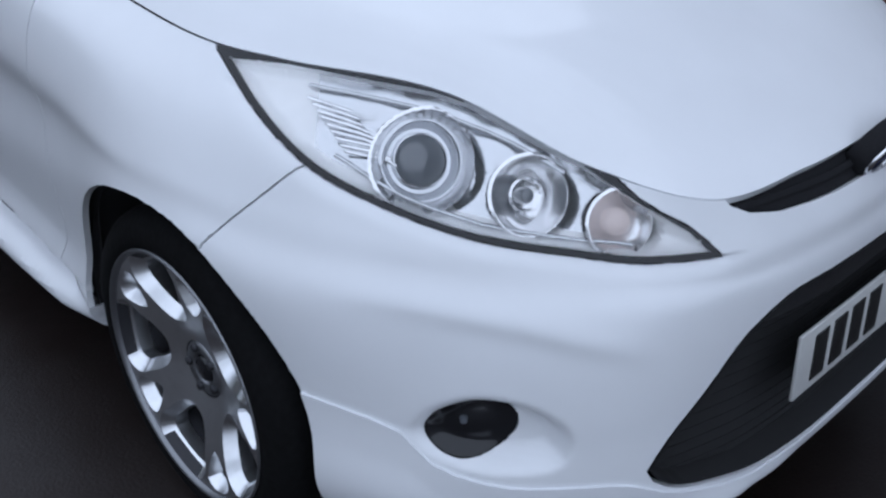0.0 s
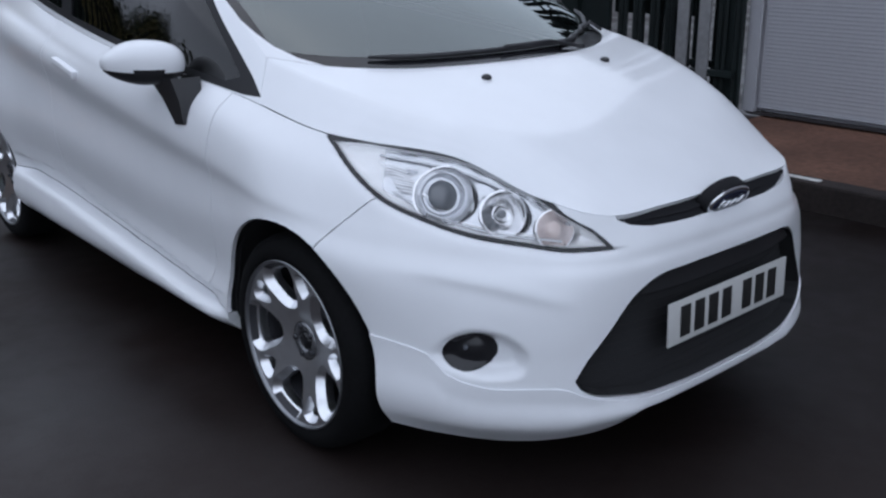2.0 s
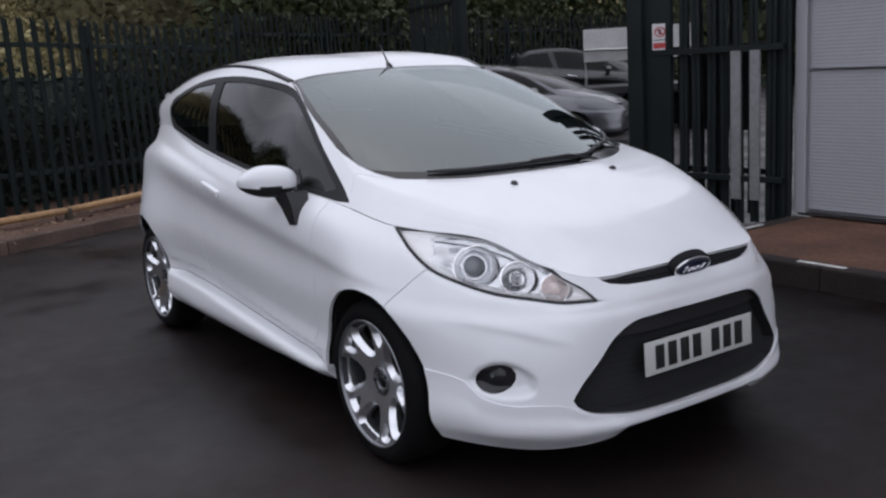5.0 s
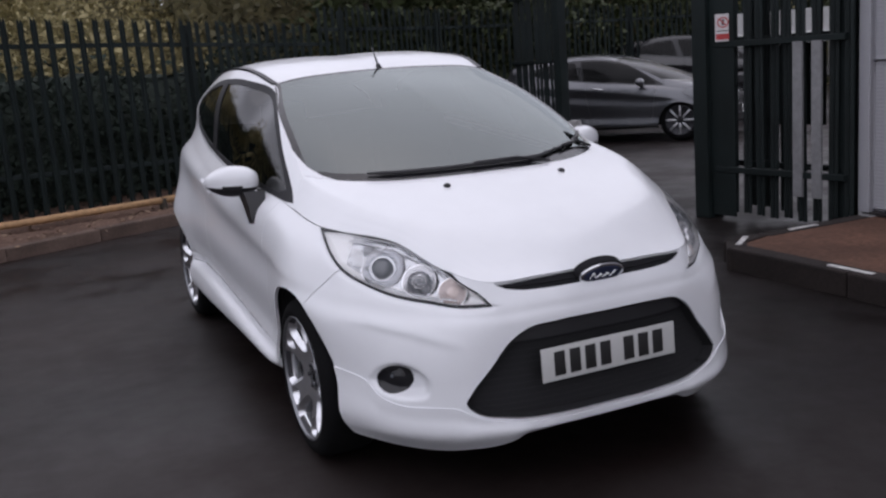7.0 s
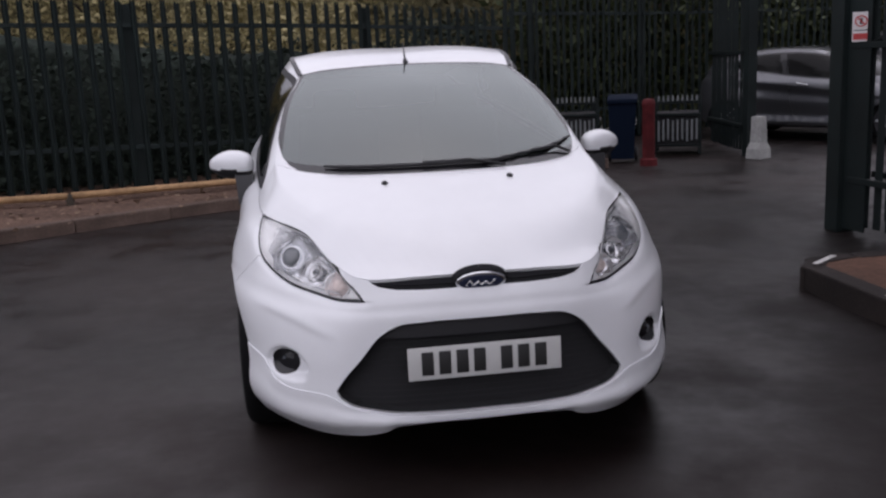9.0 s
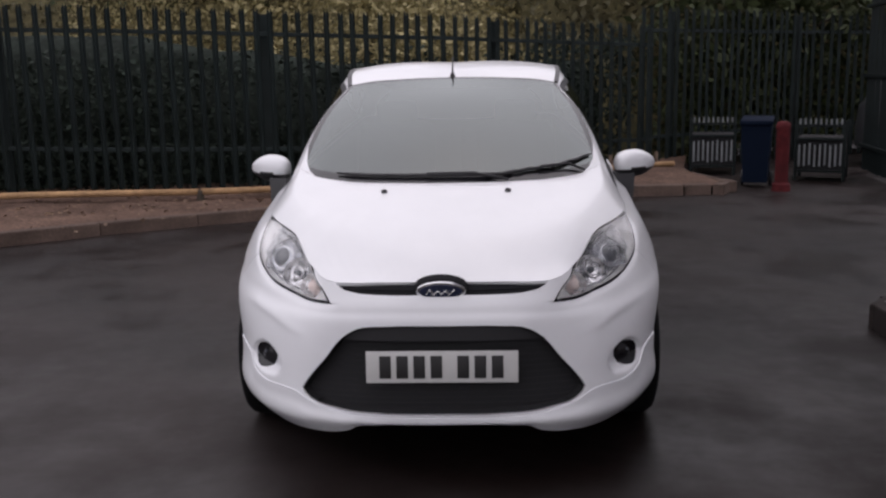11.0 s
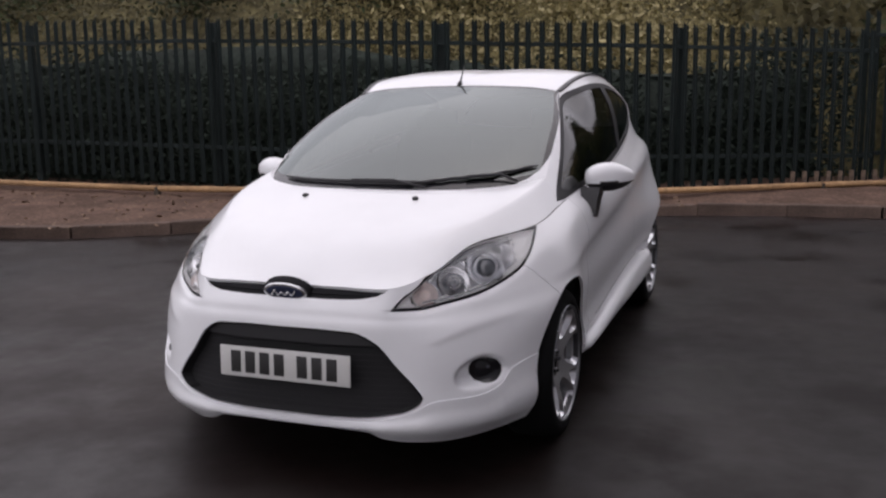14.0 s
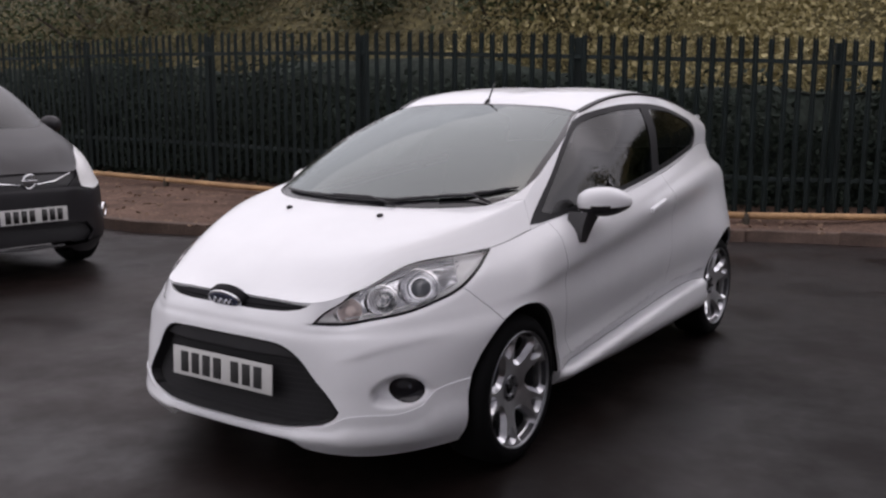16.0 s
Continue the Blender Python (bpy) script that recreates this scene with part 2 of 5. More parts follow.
def screen_grid(nu=40, nv=40):
    grid = coons(curve(COWL, nv, mirrored=True), curve(SCREEN_TOP, nv, mirrored=True), curve(SCREEN_MIDDLE, nu), curve(SCREEN_EDGE, nu))
    grid[:, 0, 0] = 0
    return grid


def roof_grid(nu=60, nv=30):
    tail = [(0, 3.80, 1.325), (.25, 3.79, 1.322), (.45, 3.74, 1.305)]
    grid = coons(curve(SCREEN_TOP, nv, mirrored=True), curve(tail, nv, mirrored=True), curve(ROOF_MIDDLE, nu), curve(ROOF_EDGE, nu))
    v = np.linspace(0, 1, nv)[None, :]
    grid[:, :, 2] += .008 * np.sin(np.pi * v) * np.sin(np.pi * np.linspace(0, 1, nu))[:, None]
    grid[:, 0, 0] = 0
    return grid


# lines of the cabin's side: belt, foot of the glass, head of the glass, roof edge, at the same places along the car
def cabin_grid(nu=120, nv=30):
    belt = belt_line(1.04, 3.55, nu)
    top = curve(SCREEN_EDGE[:-1] + ROOF_EDGE[:-1] + [(.46, 3.66, 1.316)], nu)
    v = np.linspace(0, 1, nv)[:, None, None]
    grid = belt[None] * (1 - v) + top[None] * v
    out = np.array([1, 0, .15])
    swell = np.clip((grid[:, :, 1] - 1.1) / .8, 0, 1) * .040
    grid += (np.sin(np.pi * v[:, :, 0] ** 1.25) * swell)[:, :, None] * out
    return grid


def tail_grid(nu=30, nv=30):
    """Hatch between the roof's rear edge and the belt behind."""
    top = curve([(0, 3.80, 1.325), (.25, 3.79, 1.322), (.46, 3.66, 1.316)], nv, mirrored=True)
    line = np.array(BELT[-1:] + BELT[-2:-1] + BELT[-3:-2], float)
    foot = curve(line, nv, mirrored=True)
    u = np.linspace(0, 1, nu)[:, None, None]
    return foot[None] * (1 - u) + top[None] * u


# ---- mesh tools ----
def part(name, bm, mat, parent, label="", smooth=True):
    """Links a bmesh as one mesh object under a thing or a part."""
    me = bpy.data.meshes.new(name)
    bm.to_mesh(me)
    bm.free()
    me.materials.append(mat)
    if smooth:
        me.shade_smooth()
    ob = new(name, me)
    ob.parent = parent
    if label:
        tagged(ob, label)
    return ob


def sharp(ob, degrees=35):
    """Keeps edges steeper than the angle crisp."""
    bm = bmesh.new()
    bm.from_mesh(ob.data)
    for e in bm.edges:
        e.smooth = not (len(e.link_faces) == 2 and e.calc_face_angle(0) > radians(degrees))
    bm.to_mesh(ob.data)
    bm.free()
    return ob


def even(ob, limit=48):
    """Shading normals weighted by area, so that slivers left by cutting don't show; edges past the limit stay crisp."""
    me = ob.data
    n = len(me.polygons)
    normal, area, corner = np.empty(n * 3), np.empty(n), np.empty(len(me.loops), int)
    me.polygons.foreach_get("normal", normal)
    me.polygons.foreach_get("area", area)
    me.loops.foreach_get("vertex_index", corner)
    normal = normal.reshape(-1, 3)
    count = np.empty(n, int)
    me.polygons.foreach_get("loop_total", count)
    face = np.repeat(np.arange(n), count)
    order = np.argsort(corner, kind="stable")
    sv, sf = corner[order], face[order]
    start = np.searchsorted(sv, np.arange(len(me.vertices) + 1))
    cosine = math.cos(radians(limit))
    out = np.empty((len(corner), 3))
    for k in range(len(corner)):
        v, f = corner[k], face[k]
        near = sf[start[v]:start[v + 1]]
        w, m = area[near], normal[near]
        lead = normal[f] if area[f] > 6e-6 or area[f] >= w.max() * .5 else m[np.argmax(w)]
        w = w * (m @ lead > cosine)
        q = (m * w[:, None]).sum(axis=0)
        length = math.sqrt(q @ q)
        out[k] = q / length if length > 1e-14 else lead
    me.normals_split_custom_set(out.tolist())
    return ob


def thing(name, label, category, m=None, group="", kind=""):
    ob = new(name)
    ob.empty_display_size = .2
    if m is not None:
        ob.matrix_world = m
    return tagged(ob, label, category, group, kind)


def solid(name, bm, mat, label, category, m=None, group="", kind="", smooth=False):
    """A thing of one mesh."""
    ob = part(name, bm, mat, None, "", smooth)
    if m is not None:
        ob.matrix_world = m
    return tagged(ob, label, category, group, kind)


def sheet(grid, close=False):
    """Bmesh of a grid of points (rows, columns, 3), rows running upwards or across."""
    bm = bmesh.new()
    rows, cols = grid.shape[:2]
    vs = [[bm.verts.new(grid[j, i]) for i in range(cols)] for j in range(rows)]
    for j in range(rows - 1):
        for i in range(cols - 1 + close):
            k = (i + 1) % cols
            bm.faces.new((vs[j][i], vs[j][k], vs[j + 1][k], vs[j + 1][i]))
    bmesh.ops.remove_doubles(bm, verts=bm.verts, dist=1e-5)
    bm.normal_update()
    return bm


def box(bm, size, m=None, bevel=.0):
    """Adds a box, with bevelled edges if asked, to bm."""
    r = bmesh.ops.create_cube(bm, size=1)
    vs = r["verts"]
    for v in vs:
        v.co = Vector((v.co.x * size[0], v.co.y * size[1], v.co.z * size[2]))
    if bevel:
        es = list({e for v in vs for e in v.link_edges})
        out = bmesh.ops.bevel(bm, geom=es, offset=bevel, segments=2, profile=.6, affect="EDGES")
        vs = list({v for f in out["faces"] for v in f.verts} | {v for v in vs if v.is_valid})
    if m is not None:
        bmesh.ops.transform(bm, matrix=m, verts=vs)
    return bm


def lathe(profile, n=64, axis="x"):
    """Bmesh of a profile of (radius, along) turned round an axis."""
    p = np.asarray(profile, float)
    a = np.linspace(0, 2 * np.pi, n, endpoint=False)
    g = np.stack([np.repeat(p[:, 1:2], n, 1), p[:, :1] * np.cos(a), p[:, :1] * np.sin(a)], axis=2)
    if axis == "z":
        g = g[:, :, [1, 2, 0]]
    elif axis == "y":
        g = g[:, :, [2, 0, 1]]
    return sheet(g, close=True)


def tube(points, radius, n=8, taper=None):
    """Bmesh of a round bar along points."""
    p = [Vector(q) for q in points]
    rows = []
    for i, q in enumerate(p):
        d = (p[min(i + 1, len(p) - 1)] - p[max(i - 1, 0)]).normalized()
        up = Vector((0, 0, 1)) if abs(d.z) < .9 else Vector((1, 0, 0))
        s = d.cross(up).normalized()
        t = s.cross(d)
        r = radius * (taper[i] if taper else 1)
        rows.append([q + (s * math.cos(a) + t * math.sin(a)) * r for a in (2 * math.pi * k / n for k in range(n))])
    bm = bmesh.new()
    vs = [[bm.verts.new(q) for q in row] for row in rows]
    for a, b in zip(vs, vs[1:]):
        for k in range(n):
            bm.faces.new((a[k], a[(k + 1) % n], b[(k + 1) % n], b[k]))
    bm.faces.new(vs[0][::-1])
    bm.faces.new(vs[-1])
    bmesh.ops.recalc_face_normals(bm, faces=bm.faces)
    return bm


def merge(*meshes):
    out = bmesh.new()
    for b in meshes:
        me = bpy.data.meshes.new("joined")
        b.to_mesh(me)
        b.free()
        out.from_mesh(me)
        bpy.data.meshes.remove(me)
    return out


def smooth_line(points, n):
    """n points of the plane along a smooth line."""
    p = np.asarray(points, float)
    k = np.concatenate([[0], np.cumsum(np.linalg.norm(np.diff(p, axis=0), axis=1))])
    return hermite(k, p, np.linspace(0, k[-1], n))


def rounded(points, radius, steps=5):
    """Closed outline with its corners rounded."""
    p = [Vector(q) for q in points]
    out = []
    for i, q in enumerate(p):
        a, b = p[i - 1] - q, p[(i + 1) % len(p)] - q
        r = min(radius, a.length * .45, b.length * .45)
        s, e = q + a.normalized() * r, q + b.normalized() * r
        for k in range(steps + 1):
            t = k / steps
            out.append(tuple(s * (1 - t) ** 2 + q * 2 * t * (1 - t) + e * t**2))
    return np.array(out)


SIDE = (Vector((0, 1, 0)), Vector((0, 0, 1)))
FRONT = (Vector((1, 0, 0)), Vector((0, 0, 1)))
CORNER = (Vector((.7071, .7071, 0)), Vector((-.261, .261, .929)))


def inside(poly, x, y):
    hit = False
    for (ax, ay), (bx, by) in zip(poly, np.roll(poly, -1, axis=0)):
        if (ay > y) != (by > y) and x < (bx - ax) * (y - ay) / (by - ay) + ax:
            hit = not hit
    return hit


def cut(bm, line, view, allow=None, closed=True):
    """Cuts bm along an outline seen along a view; returns the faces within it."""
    a, b = view
    line = np.asarray(line, float)
    lo, hi = line.min(axis=0) - .05, line.max(axis=0) + .05
    ok = lambda c: lo[0] < c.dot(a) < hi[0] and lo[1] < c.dot(b) < hi[1] and (allow is None or allow(c))
    cand = [f for f in bm.faces if ok(f.calc_center_median())]
    ends = list(zip(line, np.roll(line, -1, axis=0)))
    for p, q in ends if closed else ends[:-1]:
        d = q - p
        if np.hypot(*d) < 1e-5:
            continue
        x0, x1, y0, y1 = min(p[0], q[0]) - .004, max(p[0], q[0]) + .004, min(p[1], q[1]) - .004, max(p[1], q[1]) + .004
        near, rest = [], []
        for f in cand:
            us, ws = [v.co.dot(a) for v in f.verts], [v.co.dot(b) for v in f.verts]
            (near if max(us) > x0 and min(us) < x1 and max(ws) > y0 and min(ws) < y1 else rest).append(f)
        if not near:
            continue
        geom = set(near)
        for f in near:
            geom.update(f.edges)
            geom.update(f.verts)
        r = bmesh.ops.bisect_plane(bm, geom=list(geom), dist=1e-6, plane_co=a * p[0] + b * p[1], plane_no=a * -d[1] + b * d[0])
        fresh = set(rest)
        for q in r["geom"]:
            if isinstance(q, bmesh.types.BMFace):
                fresh.add(q)
            else:
                fresh.update(q.link_faces)
        cand = [f for f in fresh if ok(f.calc_center_median())]
    if not closed:
        return cand
    out = []
    for f in cand:
        c = f.calc_center_median()
        if inside(line, c.dot(a), c.dot(b)):
            out.append(f)
    return out


def lift(bm, faces, remove=True):
    """Takes faces out of bm into a bmesh of their own."""
    out, made = bmesh.new(), {}
    for f in faces:
        for v in f.verts:
            if v not in made:
                made[v] = out.verts.new(v.co)
        out.faces.new([made[v] for v in f.verts])
    bmesh.ops.triangulate(out, faces=[f for f in out.faces if len(f.verts) > 4])
    if remove:
        bmesh.ops.delete(bm, geom=list(faces), context="FACES")
    return tidy(out)


def tidy(bm):
    """Closes up the slivers that cutting leaves."""
    bmesh.ops.remove_doubles(bm, verts=bm.verts, dist=.0007)
    thin = [f for f in bm.faces if f.calc_area() < 4e-8]
    if thin:
        bmesh.ops.delete(bm, geom=thin, context="FACES")
    loose = [v for v in bm.verts if not v.link_faces]
    if loose:
        bmesh.ops.delete(bm, geom=loose, context="VERTS")
    bm.normal_update()
    return bm


def broad_normal(v):
    """Normal at a vertex, taken over the faces round it and round its neighbours."""
    near = {f for w in [v] + [e.other_vert(v) for e in v.link_edges] for f in w.link_faces}
    n = Vector()
    for f in near:
        n += f.normal * f.calc_area()
    return n.normalized() if n.length > 1e-12 else v.normal.copy()


def edged(bm, gap=.0018, rim=.012):
    """Draws a panel's border in by the gap and turns it inwards, so that it has an edge."""
    tidy(bm)
    border = [e for e in bm.edges if len(e.link_faces) == 1 and not (abs(e.verts[0].co.x) < 1e-4 and abs(e.verts[1].co.x) < 1e-4)]
    moves, normals = {}, {}
    for e in border:
        f = e.link_faces[0]
        along_edge = e.verts[1].co - e.verts[0].co
        away = f.normal.cross(along_edge)
        mid = (e.verts[0].co + e.verts[1].co) / 2
        if away.dot(f.calc_center_median() - mid) < 0:
            away.negate()
        for v in e.verts:
            moves[v] = moves.get(v, Vector()) + away
            if v not in normals:
                normals[v] = broad_normal(v)
    for v, d in moves.items():
        d = d - normals[v] * d.dot(normals[v])
        if gap and d.length > 1e-9:
            d = d.normalized() * gap
            if abs(v.co.x) < 1e-4:
                d.x = 0
            v.co += d
    inner = {v: bm.verts.new(v.co - normals[v] * rim) for v in moves}
    for v, w in inner.items():
        if abs(v.co.x) < 1e-4:
            w.co.x = 0
    for e in border:
        p, q = e.verts
        loop = e.link_loops[0]
        if loop.vert == p:
            p, q = q, p
        bm.faces.new((p, q, inner[q], inner[p]))
        e.smooth = False
    bm.normal_update()
    return bm


def keep_inside(bm, cover, depth):
    """Presses whatever stands out of a cover back to the given depth under it."""
    cover.normal_update()
    at = np.array([v.co for v in cover.verts])
    up = np.array([broad_normal(v) for v in cover.verts])
    for v in bm.verts:
        k = int(np.argmin(((at - np.array(v.co)) ** 2).sum(axis=1)))
        d = float((np.array(v.co) - at[k]) @ up[k])
        if d > -depth:
            v.co -= Vector(up[k]) * (d + depth)
    bm.normal_update()
    return bm


def mirrored(bm):
    """A copy for the other side of the car."""
    out = bm.copy()
    for v in out.verts:
        v.co.x = -v.co.x
    bmesh.ops.reverse_faces(out, faces=out.faces)
    return out


def drop_crumbs(bm, least=.02):
    """Takes away loose scraps that cutting left behind, smaller than this area."""
    left = set(bm.faces)
    scraps = []
    while left:
        start = left.pop()
        island, todo = [start], [start]
        while todo:
            for e in todo.pop().edges:
                for g in e.link_faces:
                    if g in left:
                        left.discard(g)
                        island.append(g)
                        todo.append(g)
        area = sum(f.calc_area() for f in island)
        if area < least:
            scraps += island
    bmesh.ops.delete(bm, geom=scraps, context="FACES")


def whole(bm):
    """Joins a half with its mirror image along the middle."""
    out = merge(mirrored(bm), bm)
    bmesh.ops.remove_doubles(out, verts=[v for v in out.verts if abs(v.co.x) < 2e-4], dist=4e-4)
    out.normal_update()
    return out


def offset(bm, d):
    bm.normal_update()
    shift = {v: v.normal * d for v in bm.verts}
    for v, s in shift.items():
        v.co += s
    return bm


def walls(bm, start, depth):
    """The inward walls round the border of an opening."""
    bm.normal_update()
    out, made = bmesh.new(), {}
    for e in bm.edges:
        if len(e.link_faces) != 1 or (abs(e.verts[0].co.x) < 1e-4 and abs(e.verts[1].co.x) < 1e-4):
            continue
        for v in e.verts:
            if v not in made:
                n = v.normal.copy()
                if abs(v.co.x) < 1e-4:
                    n.x = 0
                made[v] = out.verts.new(v.co - n * start), out.verts.new(v.co - n * depth)
        p, q = e.verts
        out.faces.new((made[p][0], made[q][0], made[q][1], made[p][1]))
    out.normal_update()
    return out


# ---- the white hatchback ----
def arch(y, z, ry, rz):
    a = np.linspace(0, np.pi, 40)
    arc = np.stack([y + ry * np.cos(a), z + rz * np.sin(a)], axis=1)
    return np.vstack([arc, [(y - ry * .97, 0.0), (y + ry * .97, 0.0)]])


LAMP_FOOT = [(.341, .517), (.371, .513), (.457, .509), (.54, .519), (.675, .541), (.796, .583), (.887, .628), (.967, .703), (1.037, .797)]
LAMP_HEAD = [(.62, .76), (.52, .69), (.472, .607), (.430, .578), (.387, .556), (.341, .517)]
LAMP = np.vstack([smooth_line(LAMP_FOOT, 36), [(1.06, .92), (.66, .92)], smooth_line(LAMP_HEAD, 12)[:-1]])
LAMP_IN = np.vstack([smooth_line([(.358, .523), (.457, .517), (.54, .527), (.675, .549), (.793, .590), (.880, .634), (.959, .708), (1.016, .784)], 30),
                     smooth_line([(.93, .774), (.82, .752), (.704, .727), (.62, .692), (.543, .647), (.461, .593), (.387, .550)], 24)])
GRILLE = np.vstack([[(-.1, .571)], smooth_line([(.0, .571), (.20, .569), (.285, .560), (.335, .532), (.41, .443), (.485, .352), (.497, .330), (.474, .304), (.36, .270), (.2, .257), (.0, .255)], 44), [(-.1, .255)]])
SLOT = np.array([(-.1, .674), (.20, .674), (.28, .676), (.335, .686), (.362, .700), (.372, .716), (.372, .76), (-.1, .76)])
SCOOP = smooth_line([(.732, .400), (.712, .440), (.672, .464), (.622, .454), (.583, .404), (.592, .362), (.64, .343), (.69, .348), (.722, .370), (.732, .400)], 60)[:-1]
LIP_TOP = smooth_line([(.0, .241), (.2, .243), (.36, .255), (.472, .288), (.525, .316), (.58, .321), (.67, .324), (.712, .345), (.738, .395), (.775, .411), (.87, .425)], 40)
LIP_AREA = np.vstack([[(-.1, .241)], LIP_TOP, [(.87, .0), (-.1, .0)]])
WINDOW = np.vstack([smooth_line([(1.045, .912), (1.30, 1.075), (1.58, 1.243), (1.87, 1.343), (2.15, 1.385), (2.47, 1.393), (2.80, 1.370), (3.06, 1.318), (3.20, 1.272), (3.225, 1.235), (3.19, 1.180), (3.09, 1.135)], 56),
                    smooth_line([(2.6, 1.072), (2.3, 1.037), (1.87, .987), (1.45, .943), (1.12, .912)], 20)])
DOOR_GLASS = rounded(np.vstack([smooth_line([(1.16, .955), (1.35, 1.085), (1.60, 1.232), (1.87, 1.320), (2.15, 1.362), (2.40, 1.370)], 24),
                                [(2.30, 1.055)], smooth_line([(2.2, 1.045), (1.87, 1.007), (1.45, .962), (1.22, .94)], 10)]), .008, 2)
QUARTER_GLASS = rounded([(2.50, 1.368), (2.80, 1.346), (3.04, 1.297), (3.175, 1.250), (3.18, 1.205), (3.08, 1.155), (2.7, 1.105), (2.40, 1.070)], .03, 4)
DOOR = rounded([(1.16, 1.3), (1.172, .80), (1.20, .42), (1.26, .322), (2.28, .392), (2.40, .50), (2.44, .80), (2.37, 1.3)], .05, 4)
SKIRT = np.array([(1.122, .287), (1.5, .312), (2.0, .348), (2.5, .384), (2.97, .405), (2.97, .0), (1.122, .0)])


def sill_foot(y):
    """Height at which the door's undercut meets the side skirt."""
    return float(np.interp(y, SKIRT[:5, 0], SKIRT[:5, 1]))


def undercut(v):
    """Draws the flank in below a line that rises towards the rear wheel, above the side skirt."""
    low = sill_foot(v.co.y)
    high = low + float(np.interp(v.co.y, [1.1, 1.5, 2.5, 2.9], [.050, .056, .078, .060]))
    ends = min(1, max(0, (v.co.y - 1.13) / .16)) * min(1, max(0, (2.97 - v.co.y) / .12))
    d = float(np.interp(v.co.z, [low - .028, low - .003, low + .008, high - .011, high, high + .06], [0, -.040, -.040, -.026, .005, 0]))
    v.co.x += d * ends


def seam_y(z):
    return float(np.interp(z, [.60, .644, .69, .73, .745], [.660, .624, .582, .547, .52]))


def dish(r):
    """How far the wheel's face stands out at a radius."""
    return float(np.interp(r, [.0, .05, .10, .15, .19, .212], [-.043, -.042, -.027, -.012, -.005, -.003]))


WHEEL_GROW = Matrix.Diagonal((1, 1.07, 1.07, 1))


def polar(points):
    return np.array([(r * math.cos(radians(a)), r * math.sin(radians(a))) for a, r in points])


def grown(line, d):
    """A closed outline drawn outwards by d."""
    t = np.roll(line, -1, axis=0) - np.roll(line, 1, axis=0)
    t /= np.linalg.norm(t, axis=1)[:, None]
    n = np.stack([t[:, 1], -t[:, 0]], axis=1)
    if np.sum((line - line.mean(axis=0)) * n) < 0:
        n = -n
    return line + n * d


def spoke_mesh():
    """One fifth of the wheel's face: a broad spoke with a small window at its end and half a large window on each side, all with sloping edges."""
    half = smooth_line(polar([(0, .102), (7.5, .105), (13, .120), (16, .150), (17.5, .178), (15, .1905), (8, .1935), (0, .194)]), 30)
    small = smooth_line(polar([(0, .146), (3.2, .158), (6.2, .174), (7.2, .184), (4.5, .190), (0, .1915), (-4.5, .190), (-7.2, .184), (-6.2, .174), (-3.2, .158), (0, .146)]), 33)[:-1]
    turn = lambda line, a: line @ np.array([[math.cos(radians(a)), math.sin(radians(a))], [-math.sin(radians(a)), math.cos(radians(a))]])
    full = np.vstack([half, (half * [1, -1])[-2:0:-1]])
    wide = grown(full, .0165)
    up = wide[:30].copy()
    up[0, 1] = up[-1, 1] = 0
    low = up * [1, -1]
    right, left = turn(low, 36), turn(up, -36)               # bounds of this spoke, both from hub to rim
    arc = polar([(a, .212) for a in np.linspace(-36, 36, 25)])
    bore = polar([(a, .050) for a in np.linspace(36, -36, 13)])
    outline = np.vstack([left, arc, right[::-1], bore])
    bm = bmesh.new()
    def loop(line):
        vs = [bm.verts.new((dish(math.hypot(*q)), *q)) for q in line]
        return vs, [bm.edges.new((vs[i], vs[(i + 1) % len(vs)])) for i in range(len(vs))]
    wide_small = grown(small, .0110)
    rim, e0 = loop(outline)
    hole, e1 = loop(wide_small)
    bmesh.ops.triangle_fill(bm, edges=e0 + e1, use_beauty=True, normal=(1, 0, 0))
    def slope(top, low_line, closed):
        rows = [top]
        for line, drop in ((low_line, .021), (low_line, .046)):
            rows.append([bm.verts.new((dish(math.hypot(*q)) - drop, *q)) for q in line])
        for p, q in zip(rows, rows[1:]):
            for i in range(len(p) if closed else len(p) - 1):
                j = (i + 1) % len(p)
                bm.faces.new((p[i], p[j], q[j], q[i]))
    slope(hole, small, True)
    edge = half.copy()
    slope(rim[:30], turn(edge, -36), False)
    slope([rim[55 + 29 - i] for i in range(30)], turn(edge * [1, -1], 36), False)
    bmesh.ops.remove_doubles(bm, verts=bm.verts, dist=1e-5)
    bmesh.ops.recalc_face_normals(bm, faces=bm.faces)
    for e in bm.edges:
        e.smooth = not (len(e.link_faces) == 2 and e.calc_face_angle(0) > radians(24))
    bmesh.ops.transform(bm, matrix=WHEEL_GROW, verts=bm.verts)
    me = bpy.data.meshes.new("spoke")
    bm.to_mesh(me)
    bm.free()
    me.materials.append(ALLOY)
    me.shade_smooth()
    return me


